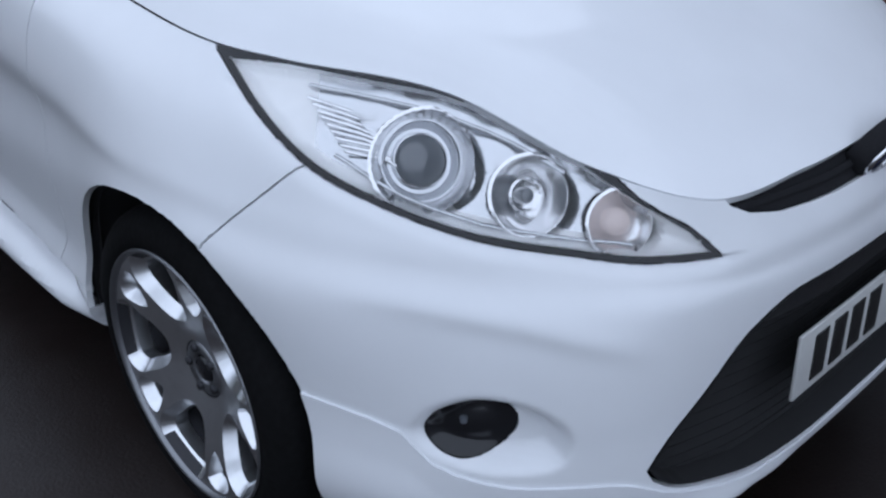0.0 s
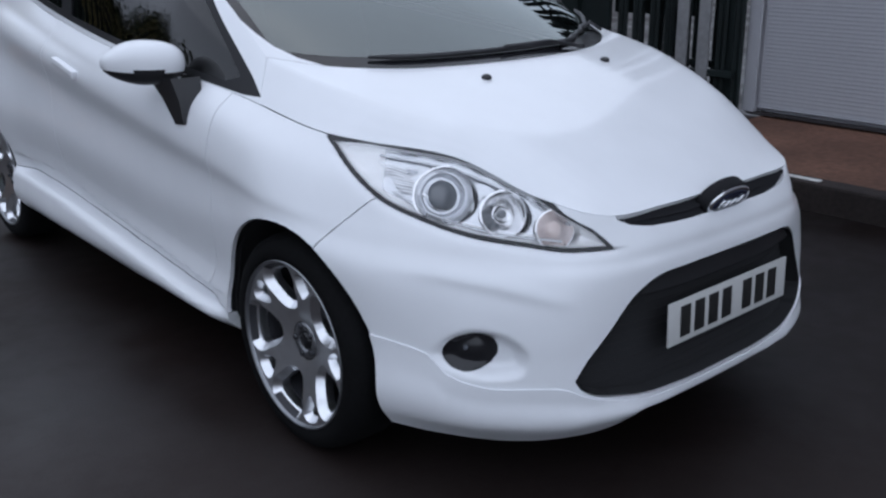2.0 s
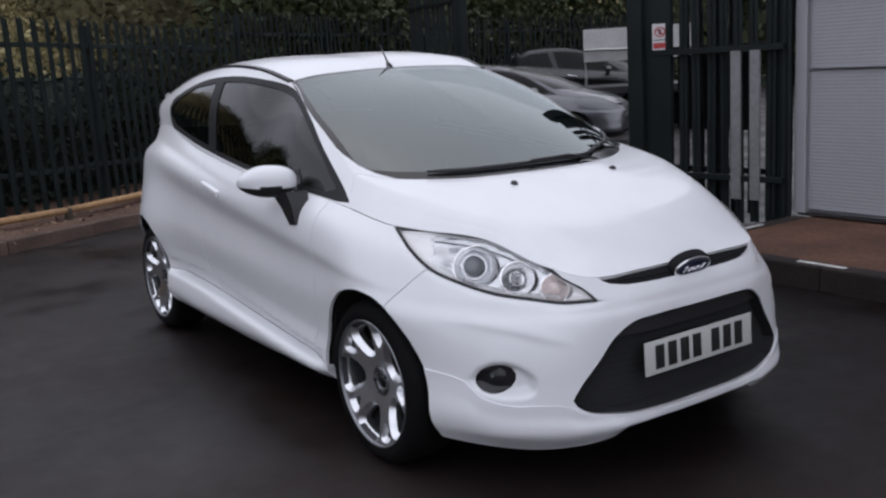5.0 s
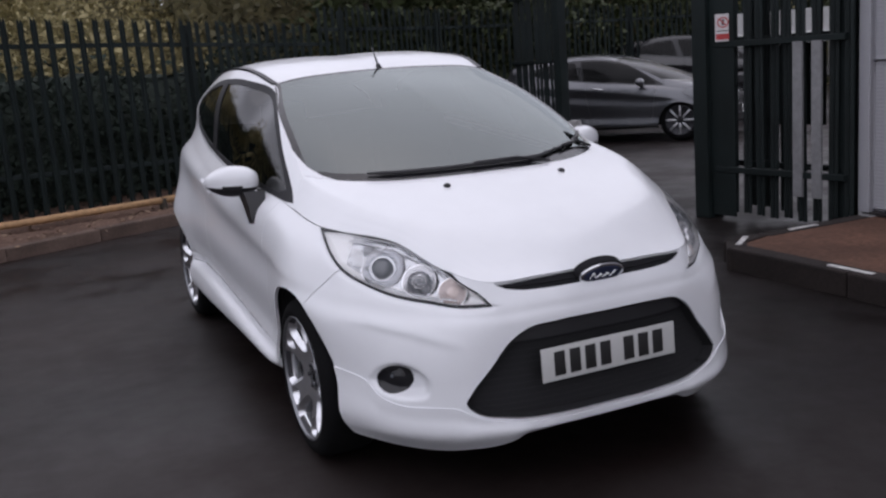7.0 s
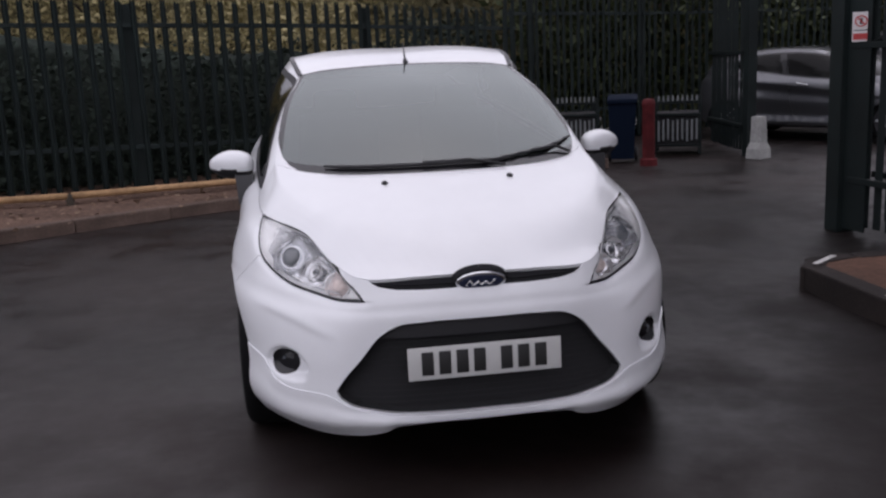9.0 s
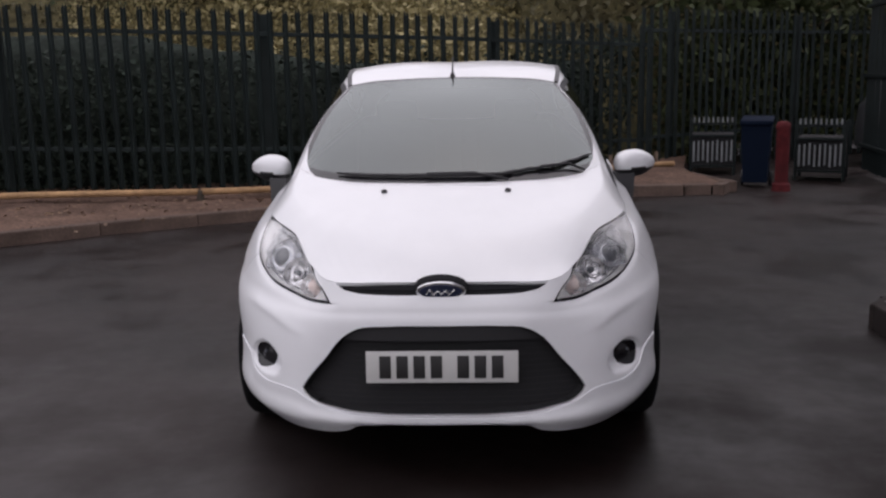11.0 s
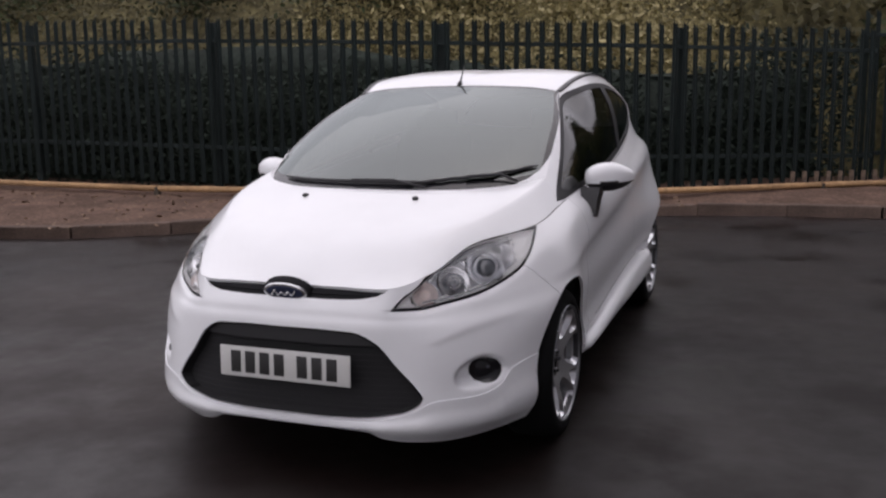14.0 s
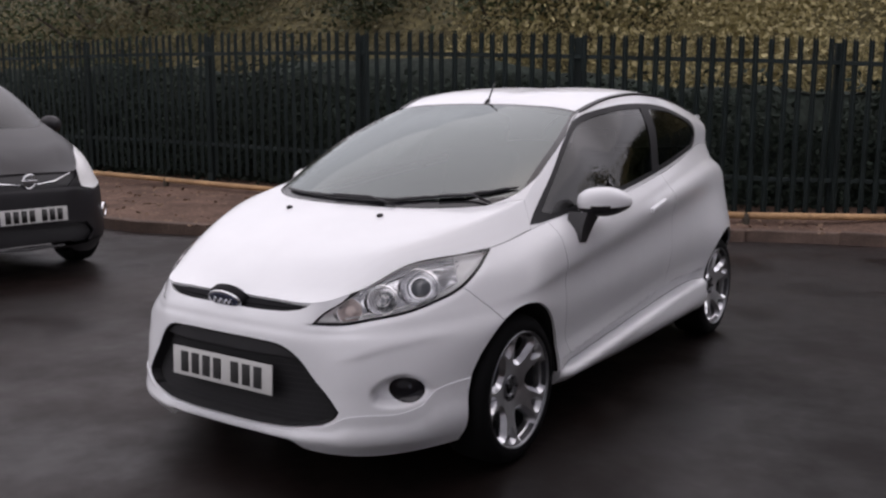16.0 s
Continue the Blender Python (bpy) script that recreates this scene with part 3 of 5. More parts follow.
def build_wheel(car, x, y, spoke, turn, z=.298):
    """Alloy wheel with five broad forked spokes, facing +x; the tyre and its parts hang under the barrel."""
    m = pose(x, y, z, turn, 0, 0 if x > 0 else 180)
    barrel = part("wheel", lathe([(.210, -.19), (.206, -.10), (.211, -.02), (.2225, -.004), (.2305, .004), (.2315, .001), (.229, -.01)], 64), ALLOYDARK, car, "silver alloy wheel with five forked spokes")
    barrel.matrix_local = m
    tyre = [(.219, -.19), (.240, -.203), (.270, -.200), (.291, -.185), (.2975, -.16), (.2985, -.10), (.2975, -.045), (.291, -.018), (.278, -.003), (.257, .005), (.240, .005), (.2315, -.001)]
    part("tyre", lathe(tyre, 72), RUBBER, barrel)
    part("rim_edge", lathe([(.2225, -.006), (.2245, .001), (.2280, .0050), (.2305, .0060), (.2325, .002)], 64), RIMGREY, barrel)
    part("brake_disc", lathe([(.0, -.088), (.135, -.088), (.137, -.093), (.137, -.108), (.0, -.108)], 40), ALLOYDARK, barrel)
    part("hub", lathe([(.0, -.054), (.026, -.054), (.028, -.044), (.034, -.0405), (.050, -.0415), (.055, -.064)], 40), RIMGREY, barrel)
    part("centre_cap", lathe([(.0, -.037), (.020, -.039), (.025, -.044), (.026, -.054)], 24), GLOSSBLACK, barrel)
    for k in range(5):
        ob = new("spoke", spoke)
        ob.parent = barrel
        ob.matrix_local = pose(0, 0, 0, 72 * k, 0, 0)
        bolt = lathe([(.0, -.034), (.007, -.034), (.0085, -.038), (.0085, -.05)], 10)
        bmesh.ops.transform(bolt, matrix=Matrix.Rotation(2 * math.pi * k / 5 + .63, 4, "X") @ Matrix.Translation((0, .041, 0)), verts=bolt.verts)
        part("wheel_nut", bolt, ALLOYDARK, barrel)
    return barrel


def round_lamp(profile, centre, turn, n=40):
    b = lathe([(r, -d) for r, d in profile], n, "y")
    bmesh.ops.transform(b, matrix=Matrix.Translation(centre) @ Euler((0, 0, radians(turn))).to_matrix().to_4x4(), verts=b.verts)
    bmesh.ops.recalc_face_normals(b, faces=b.faces)
    return b


def both(name, bm, mat, parents, label=""):
    """A part on the car's left and its mirror image on the right."""
    other = mirrored(bm)
    return even(part(name, bm, mat, parents[0], label)), even(part(name, other, mat, parents[1], label))


def build_hatchback():
    car = thing("hatchback_car", "white three-door hatchback with sports body kit, parked on asphalt", "car")
    skin = sheet(skin_grid(fine=True))
    out_side = lambda c: c.x > .5
    for y, ry, rz in ((.804, .331, .346), (3.289, .336, .362)):
        bmesh.ops.delete(skin, geom=cut(skin, arch(y, .298, ry, rz), SIDE, out_side), context="FACES")
    lamp = lift(skin, cut(skin, LAMP, CORNER, lambda c: c.x > .3 and c.y < .9 and c.z > .55))
    grille = lift(skin, cut(skin, GRILLE, FRONT, lambda c: c.y < .3))
    slot = lift(skin, cut(skin, SLOT, FRONT, lambda c: c.y < .3))
    eye = [(.677 + .039 * math.cos(t) - .006 * math.sin(t), .403 + .045 * math.sin(t)) for t in np.linspace(0, 2 * np.pi, 48, endpoint=False)]
    fog = cut(skin, eye, FRONT, lambda c: c.y < .5)
    for v in skin.verts:
        if .56 < v.co.x < .75 and .33 < v.co.z < .49 and v.co.y < .5 and inside(SCOOP, v.co.x, v.co.z):
            s = min(1, float(np.min(np.hypot(SCOOP[:, 0] - v.co.x, SCOOP[:, 1] - v.co.z))) / .030)
            v.co += Vector((-.75, .66, 0)) * (.034 * s * s * (3 - 2 * s))
    lens_faces = lift(skin, fog)
    # the skin dips towards the lamp's lower edge
    foot = smooth_line(LAMP_FOOT, 150)
    skin.normal_update()
    for v in skin.verts:
        if v.co.x > .3 and v.co.y < .7 and .5 < v.co.z < .82:
            a, b = v.co.dot(CORNER[0]), v.co.dot(CORNER[1])
            k = int(np.argmin(np.hypot(foot[:, 0] - a, foot[:, 1] - b)))
            d = math.hypot(foot[k, 0] - a, foot[k, 1] - b)
            if d < .026 and b < foot[k, 1] + .004:
                v.co -= v.normal * .007 * (1 - d / .026) ** 2
    for v in skin.verts:
        if v.co.x > .6 and 1.1 < v.co.y < 2.97 and v.co.z < .62:
            undercut(v)
    core = offset(skin.copy(), -.03)
    part("inner_shell", whole(core), DARKCORE, car, "dark inner body")
    lip = lift(skin, cut(skin, LIP_AREA, FRONT, lambda c: c.y < .62))
    skirt = lift(skin, cut(skin, SKIRT, SIDE, out_side))
    door = lift(skin, cut(skin, DOOR, SIDE, out_side))
    cut(skin, [(seam_y(z), z) for z in (.59, .62, .644, .67, .69, .71, .73, .75)], SIDE, out_side, closed=False)
    bumper = lift(skin, [f for f in skin.faces if f.calc_center_median().y < seam_y(f.calc_center_median().z)])
    wing = lift(skin, [f for f in skin.faces if f.calc_center_median().y < 1.4])
    bumper_part = even(part("front_bumper", edged(whole(bumper), .0012, .014), WHITE, car))
    lip.normal_update()
    for v, n in [(v, v.normal.copy()) for v in lip.verts]:
        # a ledge slopes out from the top line to a crease, below which the chin falls back
        top = float(np.interp(v.co.x, LIP_TOP[:, 0], LIP_TOP[:, 1]))
        rise = top - v.co.z
        t = min(1, max(0, rise / max(.012, top - .232)))
        w = min(1, max(0, (top - .255) / .04))
        step = w * min(1, max(0, (t - .30) / .70)) + (1 - w) * t
        most = float(np.interp(top, [.25, .30], [.016, .023]))
        out = .004 + (most - .004) * step * step * (3 - 2 * step) if v.co.z > .232 else float(np.interp(v.co.z, [.16, .205, .232], [.012, .7 * most + .003, most]))
        if v.co.x < 1e-4:
            n.x = 0
        v.co += n * out
        if rise < .0022:
            v.co.z += .0035
    even(part("front_lip", edged(whole(lip), .0, .013), WHITE, bumper_part))
    both("front_wing", edged(wing), WHITE, (car, car))
    doors = both("door", edged(door, .0009), WHITE, (car, car))
    skirt.normal_update()
    for v, n in [(v, v.normal.copy()) for v in skirt.verts]:
        v.co += n * .016 * min(1, max(0, (v.co.y - 1.13) / .12)) * min(1, max(0, (sill_foot(v.co.y) - v.co.z) / .034))
    both("side_skirt", edged(skirt, .001, .03), WHITE, (car, car))
    drop_crumbs(skin)
    even(part("rear_body", edged(whole(skin)), WHITE, car))
    # bonnet, screen, roof, hatch
    bonnet = sheet(bonnet_grid())
    part("inner_bonnet", whole(offset(bonnet.copy(), -.02)), DARKCORE, car)
    even(part("bonnet", edged(whole(bonnet), .0016, .014), WHITE, car))
    g = screen_grid()
    band = sheet(g)
    rows, cols = g.shape[:2]
    frit = [f for k, f in enumerate(band.faces) if k // (cols - 1) < 2 or k // (cols - 1) >= rows - 2 or k % (cols - 1) >= cols - 3]
    border = lift(band, frit)
    keep = [(-.1, .9), (.555, .9), (.572, .990), (.606, 1.006), (.632, 1.034), (.644, 1.075), (.650, 1.13), (.66, 1.2), (.66, 1.5), (-.1, 1.5)]
    inner_glass, inner_border = lift(band, cut(band, keep, FRONT)), lift(border, cut(border, keep, FRONT))
    both("screen_corner", merge(band, border), WHITE, (car, car))
    band, border = inner_glass, inner_border
    screen = part("windscreen", whole(band), SCREENGLASS, car, "grey windscreen reflecting the overcast sky")
    part("screen_border", whole(border), GLOSSBLACK, screen)
    roof = sheet(roof_grid())
    part("roof_lining", whole(offset(roof.copy(), -.025)), DARKCORE, car)
    even(part("roof", edged(whole(roof), .001, .012), WHITE, car))
    tail = sheet(tail_grid()[:, ::-1])
    part("tailgate", whole(tail), WHITE, car)
    spoiler = sheet(coons(curve([(0, 3.74, 1.338), (.25, 3.73, 1.334), (.47, 3.68, 1.316)], 20, True), curve([(0, 3.90, 1.315), (.25, 3.885, 1.312), (.46, 3.80, 1.298)], 20, True),
                          curve([(0, 3.74, 1.338), (0, 3.82, 1.334), (0, 3.90, 1.315)], 10), curve([(.47, 3.68, 1.316), (.468, 3.74, 1.312), (.46, 3.80, 1.298)], 10)))
    even(part("roof_spoiler", edged(whole(spoiler), 0, .03), WHITE, car))
    # cabin side with its glass
    cabin = sheet(cabin_grid())
    frame_faces = lift(cabin, cut(cabin, WINDOW, SIDE))
    glass = lift(frame_faces, cut(frame_faces, DOOR_GLASS, SIDE))
    quarter = lift(frame_faces, cut(frame_faces, QUARTER_GLASS, SIDE))
    both("cabin_pillar", edged(cabin, .0, .012), WHITE, (car, car))
    both("window_trim", edged(frame_faces, .0, .010), TRIMBLACK, (car, car), "black window surround")
    both("side_window", offset(glass, -.004), GLASS, doors, "dark side window glass")
    both("quarter_window", offset(quarter, -.004), GLASS, (car, car), "dark rear quarter glass")
    strip = curve(ROOF_EDGE, 50)
    wide = np.stack([strip + [-.012, 0, .006], strip + [.010, 0, .003]])[::-1]
    both("roof_strip", edged(sheet(wide), 0, .01), BLACK, (car, car))
    # lower grille with bars, upper slot, badge, plate
    backing = part("lower_grille", whole(offset(grille.copy(), -.042)), DARKCORE, bumper_part, "black lower grille with fine bars")
    ring = tidy(grille.copy())
    face = list(ring.faces)
    edged(ring, .005, .042)
    bmesh.ops.delete(ring, geom=[f for f in face if f.is_valid], context="FACES")
    part("grille_surround", whole(ring), DARKCORE, backing)
    for k in range(13):
        z, high = (.260 + k * .021, .006) if k < 12 else (.516, .075)
        copy = grille.copy()
        bar = lift(copy, cut(copy, [(-.1, z), (.6, z), (.6, z + high), (-.1, z + high)], FRONT))
        copy.free()
        if len(bar.faces):
            part("grille_bar", edged(offset(whole(bar), -.0395 if k < 12 else -.014), 0, .018), DARKCORE if k < 12 else BLACK, backing, "" if k < 12 else "broad black top bar")
    slot_part = part("upper_grille", whole(offset(slot.copy(), -.012)), GRILLEBLACK, bumper_part, "slim black upper grille")
    part("grille_bar", edged(offset(whole(lift(slot, cut(slot, [(-.1, .690), (.6, .690), (.6, .698), (-.1, .698)], FRONT))), -.006), 0, .01), GRILLEBLACK, slot_part)
    grille.free()
    lean = pose(0, .058, .690, 24, 0, 0)
    def oval(rx, rz, d0, d1, name, mat, parent, label=""):
        b = lathe([(0, d1), (.8, d1), (.94, d1 - .001), (1, d1 - .004), (1, d0)], 48, "y")
        bmesh.ops.transform(b, matrix=lean @ Matrix.Diagonal((rx, -1, rz, 1)), verts=b.verts)
        bmesh.ops.recalc_face_normals(b, faces=b.faces)
        return part(name, b, mat, parent, label)
    badge = oval(.091, .046, -.03, .005, "badge", GRILLEBLACK, bumper_part, "oval dark blue badge in a chrome ring")
    oval(.085, .041, 0, .010, "chrome_ring", CHROME, badge)
    oval(.076, .033, 0, .012, "badge_face", BADGEBLUE, badge)
    stroke = smooth_line([(-.050, -.008), (-.036, .012), (-.026, -.008), (-.008, .006), (.0, -.007), (.018, .006), (.026, -.006), (.046, .012)], 30)
    part("badge_stroke", tube([lean @ Vector((x, -.0125, z)) for x, z in stroke], .0032, 6), CHROME, badge)
    tilt = pose(0, .026, .4295, -2, 0, 0)
    plate = part("number_plate", box(bmesh.new(), (.52, .006, .111), tilt, .002), PLATE, bumper_part, "white plate with dark bars")
    x = -.2145
    for k in range(7):
        part("plate_bar", box(bmesh.new(), (.040, .003, .079), tilt @ Matrix.Translation((x + .02, -.0035, 0)), .0005), INK, plate)
        x += .0585 + (.033 if k == 3 else 0)
    # headlights
    inner = lift(lamp, cut(lamp, LAMP_IN, CORNER))
    tidy(inner)
    spots = [(v.co.copy(), broad_normal(v)) for v in inner.verts]
    def under_cover(a, b, depth):
        near = sorted(((q.dot(CORNER[0]) - a) ** 2 + (q.dot(CORNER[1]) - b) ** 2, k) for k, (q, n) in enumerate(spots))[:8]
        q, n, total = Vector(), Vector(), 0
        for d, k in near:
            w = 1 / (d + 2e-5)
            q, n, total = q + spots[k][0] * w, n + spots[k][1] * w, total + w
        return q / total - n.normalized() * depth
    # each lamp's place under the cover, with its axis between the cover's normal and straight ahead
    units = []
    for at, radius in (((.622, .417, .750), .070), ((.536, .301, .708), .052), ((.456, .212, .670), .043)):
        p, low = (under_cover(Vector(at).dot(CORNER[0]), Vector(at).dot(CORNER[1]), d) for d in (0, .1))
        units.append((p, ((p - low).normalized() * .62 + Vector((0, -.38, 0))).normalized(), radius))
    bowl = inner.copy()
    bmesh.ops.subdivide_edges(bowl, edges=list(bowl.edges), cuts=1, use_grid_fill=True)
    bowl.normal_update()
    edge = np.vstack([LAMP_IN[i] * (1 - t) + LAMP_IN[(i + 1) % len(LAMP_IN)] * t for i in range(len(LAMP_IN)) for t in np.linspace(0, 1, 10, False)]).reshape(-1, 2)
    for v, n in [(v, v.normal.copy()) for v in bowl.verts]:
        d = min(1, float(np.min(np.hypot(edge[:, 0] - v.co.dot(CORNER[0]), edge[:, 1] - v.co.dot(CORNER[1])))) / .022)
        well = 0
        for p, axis, radius in units:
            off = v.co - p
            off -= axis * off.dot(axis)
            well = max(well, min(1, max(0, (radius + .006 - off.length) / .008)))
        a, b = v.co.dot(CORNER[0]), v.co.dot(CORNER[1])
        ripple = .0045 * noise.noise(Vector((a * 22, b * 30, 1.7))) * d
        v.co -= n * (.010 + (.012 + ripple) * d * (2 - d) + .040 * well * d)
    bowl.normal_update()
    # the bright metallised part between the lamps; the rest of the housing is plain white
    foot_line = smooth_line(LAMP_FOOT, 120)
    def metallised(c):
        a, b = c.dot(CORNER[0]), c.dot(CORNER[1])
        return .44 < a < .885 and b - float(np.interp(a, foot_line[:, 0], foot_line[:, 1])) > .030
    metal = lift(bowl, [f for f in bowl.faces if metallised(f.calc_center_median())])
    lamps = both("headlight", bowl, LAMPWHITE, (bumper_part, bumper_part), "clear swept-back headlight with chrome projector")
    both("reflector_panel", metal, DARKCHROME, lamps, "bright metallised panel between the lamps")
    both("lamp_seal", edged(offset(lamp, -.003), .0, .014), GLOSSBLACK, lamps)
    ring = tidy(inner.copy())
    face = list(ring.faces)
    edged(ring, .0018, .032)
    bmesh.ops.delete(ring, geom=[f for f in face if f.is_valid], context="FACES")
    both("lamp_wall", ring, LAMPWHITE, lamps)
    cover = inner.copy()
    lens = both("lamp_cover", inner, LAMPGLASS, lamps, "clear polycarbonate cover")
    for o in lens:
        o.visible_shadow = False
    def unit(k, name, profile, mat, label="", n=48, ribbed=0):
        """A turned piece of one lamp; the profile gives (radius, depth under the cover)."""
        p, axis, radius = units[k]
        bm = lathe([(r, d) for r, d in profile], n, "y")
        if ribbed:
            for v in bm.verts:
                if math.hypot(v.co.x, v.co.z) > .052 and int(round(math.atan2(v.co.x, v.co.z) / (2 * math.pi) * n)) % 2:
                    v.co.y += ribbed
        bmesh.ops.transform(bm, matrix=Matrix.Translation(p) @ Vector((0, -1, 0)).rotation_difference(axis).to_matrix().to_4x4(), verts=bm.verts)
        bmesh.ops.recalc_face_normals(bm, faces=bm.faces)
        return both(name, keep_inside(bm, cover, .004), mat, lamps, label)
    unit(0, "reflector_bowl", [(.075, .021), (.073, .017), (.071, .017), (.066, .028), (.060, .038), (.050, .042)], LAMPCHROME, n=72, ribbed=.004)
    unit(0, "projector_barrel", [(.058, .044), (.0575, .026), (.056, .022), (.054, .022), (.050, .028), (.044, .036), (.039, .036), (.037, .028), (.035, .027)], DARKCHROME)
    unit(0, "projector_lens", [(.035, .030), (.031, .025), (.023, .020), (.012, .017), (.0, .016)], BULBGLASS)
    unit(1, "main_beam_bowl", [(.058, .020), (.0555, .016), (.054, .016), (.048, .028), (.036, .042), (.018, .050), (.0, .051)], LAMPCHROME)
    unit(1, "main_beam_bulb", [(.011, .050), (.011, .028), (.008, .022), (.0, .020)], BULBGLASS)
    unit(1, "main_beam_shield", [(.024, .036), (.024, .030), (.021, .028), (.018, .030)], LAMPCHROME)
    unit(2, "indicator_bowl", [(.049, .018), (.047, .014), (.0455, .014), (.038, .026), (.024, .036), (.016, .038)], LAMPCHROME, n=64)
    unit(2, "indicator_bulb", [(.020, .038), (.020, .024), (.015, .017), (.0, .014)], AMBER, "peach indicator bulb")
    ribs = [tube([under_cover(.900 - .007 * k, .732 - .0095 * k, .013), under_cover(.868 - .010 * k, .722 - .0095 * k, .015), under_cover(.838 - .008 * k, .714 - .0095 * k, .018)], .0024, 6) for k in range(9)]
    both("lamp_flutes", merge(*ribs), LAMPCHROME, lamps)
    for line, depth, r in (([(.90, .750), (.80, .730), (.70, .704), (.62, .670), (.55, .630)], .016, .0040), ([(.86, .652), (.78, .604), (.68, .566), (.56, .543), (.46, .532)], .015, .0040)):
        both("lamp_bezel", tube([under_cover(a, b, depth) for a, b in smooth_line(line, 20)], r * .8, 8), DARKCHROME, lamps)
    # fog lamps in their scoops
    for v in lens_faces.verts:
        d = math.hypot((v.co.x - .670) / .040, (v.co.z - .403) / .045)
        v.co += Vector((.7, -.7, 0)) * (.012 * max(0, 1 - d * d) - .002)
    fogs = both("fog_lamp", lens_faces, GLOSSBLACK, (bumper_part, bumper_part), "round dark fog lamp sunk in the bumper")
    both("fog_bulb", round_lamp([(.0, .004), (.005, .002), (.007, -.006)], (.668, .296, .410), 45, 12), BULBGLASS, fogs)
    # mirrors
    ball = bmesh.new()
    bmesh.ops.create_uvsphere(ball, u_segments=32, v_segments=20, radius=1)
    for v in ball.verts:
        x, y, z = v.co
        x, y, z = (math.copysign(abs(q) ** .8, q) for q in (x, y, z))
        taper = 1 - .38 * max(0, x) ** 1.5
        v.co = (.868 + .103 * x, 1.462 + .080 * y * taper + .045 * x, .980 + .064 * z * taper - (.012 * (1 - x) if z < 0 else 0) * 0)
    lower = [f for f in ball.faces if f.calc_center_median().z < .961 + .10 * (f.calc_center_median().x - .868) * .3]
    under = lift(ball, lower)
    shells = both("door_mirror", ball, WHITE, doors, "white door mirror on a black foot")
    both("mirror_underside", under, BLACK, shells)
    foot = np.array([[(.765, 1.310, .945), (.765, 1.490, .938), (.845, 1.490, .940), (.850, 1.325, .945)], [(.775, 1.290, .890), (.775, 1.425, .885), (.838, 1.415, .880), (.842, 1.300, .885)], [(.805, 1.290, .818), (.805, 1.355, .812), (.838, 1.345, .812), (.838, 1.293, .818)]])
    fb = sheet(foot, close=True)
    bmesh.ops.recalc_face_normals(fb, faces=fb.faces)
    both("mirror_foot", fb, BLACK, shells)
    # handles, nozzles, aerial, wipers
    hb = bmesh.new()
    box(hb, (.026, .20, .030), pose(.840, 2.17, .893, 10, 0, 1.2), .011)
    both("door_handle", hb, WHITE, doors, "white door handle")
    near = bonnet_grid().reshape(-1, 3)
    NOZZLE_Z = float(near[np.argmin(np.hypot(near[:, 0] - .246, near[:, 1] - .672)), 2])
    hb = bmesh.new()
    bmesh.ops.create_uvsphere(hb, u_segments=16, v_segments=8, radius=1)
    for v in hb.verts:
        v.co = (v.co.x * .013 + .246, v.co.y * .016 + .672, v.co.z * .010 + NOZZLE_Z + .003)
    both("washer_nozzle", hb, BLACK, (car, car))
    aerial = part("aerial_base", tube([(0, 1.885, 1.385), (0, 1.90, 1.405), (0, 1.912, 1.418)], .016, 12, [1, .7, .35]), BLACK, car, "short black roof aerial")
    part("aerial_mast", tube([(0, 1.905, 1.41), (0, 1.965, 1.495)], .0048, 8, [1, .5]), BLACK, aerial)
    sg = screen_grid(80, 80)
    full = np.concatenate([sg[:, :0:-1] * [-1, 1, 1], sg], axis=1)
    def on_screen(x, up, lift_by=.010):
        j = int(np.argmin(abs(full[0, :, 0] - x)))
        q = full[min(79, int(round(up * 79))), j]
        return Vector((q[0], q[1] - lift_by * .5, q[2] + lift_by * .85))
    for x0, x1, u0, u1 in ((-.47, .30, .035, .045), (.16, .630, .030, .105)):
        pts = [on_screen(x0 + (x1 - x0) * t, u0 + (u1 - u0) * t) for t in np.linspace(0, 1, 14)]
        blade = part("wiper", tube(pts, .0075, 8, [.5] + [1] * 12 + [.5]), BLACK, screen, "black wiper blade")
        arm = [on_screen(x1 - .05, -.0, .01), on_screen(x0 + (x1 - x0) * .75, (u0 + u1) / 2, .02), on_screen(x0 + (x1 - x0) * .5, (u0 + u1) / 2, .018)]
        part("wiper_arm", tube(arm, .0055, 8), BLACK, blade)
    # interior and underside
    part("dashboard", box(bmesh.new(), (1.18, .46, .20), Matrix.Translation((0, 1.28, .80)), .06), DARKCORE, car, "dark dashboard")
    for x in (-.34, .34):
        b = box(bmesh.new(), (.46, .50, .16), pose(x, 2.05, .50, 8), .05)
        box(b, (.44, .14, .62), pose(x, 2.33, .84, -18), .06)
        box(b, (.24, .09, .18), pose(x, 2.45, 1.17, -12), .04)
        part("seat", b, SEAT, car, "dark cloth front seat")
    spoke = spoke_mesh()
    part("underbody", box(bmesh.new(), (1.16, 3.1, .10), Matrix.Translation((0, 2.1, .25)), .03), DARKCORE, car)
    for s in (-1, 1):
        for y, r in ((.80, .345), (3.289, .362)):
            a = np.linspace(-.12, np.pi + .12, 30)
            out = .81 - .085 * np.clip(-np.cos(a), 0, 1) if y < 1 else .80 - .07 * np.clip(np.cos(a), 0, 1)
            g = np.stack([np.stack([s * np.minimum(out, q), y + r * np.cos(a), .298 + r * np.sin(a)], 1) for q in (.84, .46)])
            b = sheet(g)
            part("wheel_liner", b, DARKCORE, car)
            build_wheel(car, s * (.831 if y < 1 else .786), y, spoke, (40 if s > 0 else 1) if y < 1 else 25)
    return car


hatchback = build_hatchback()


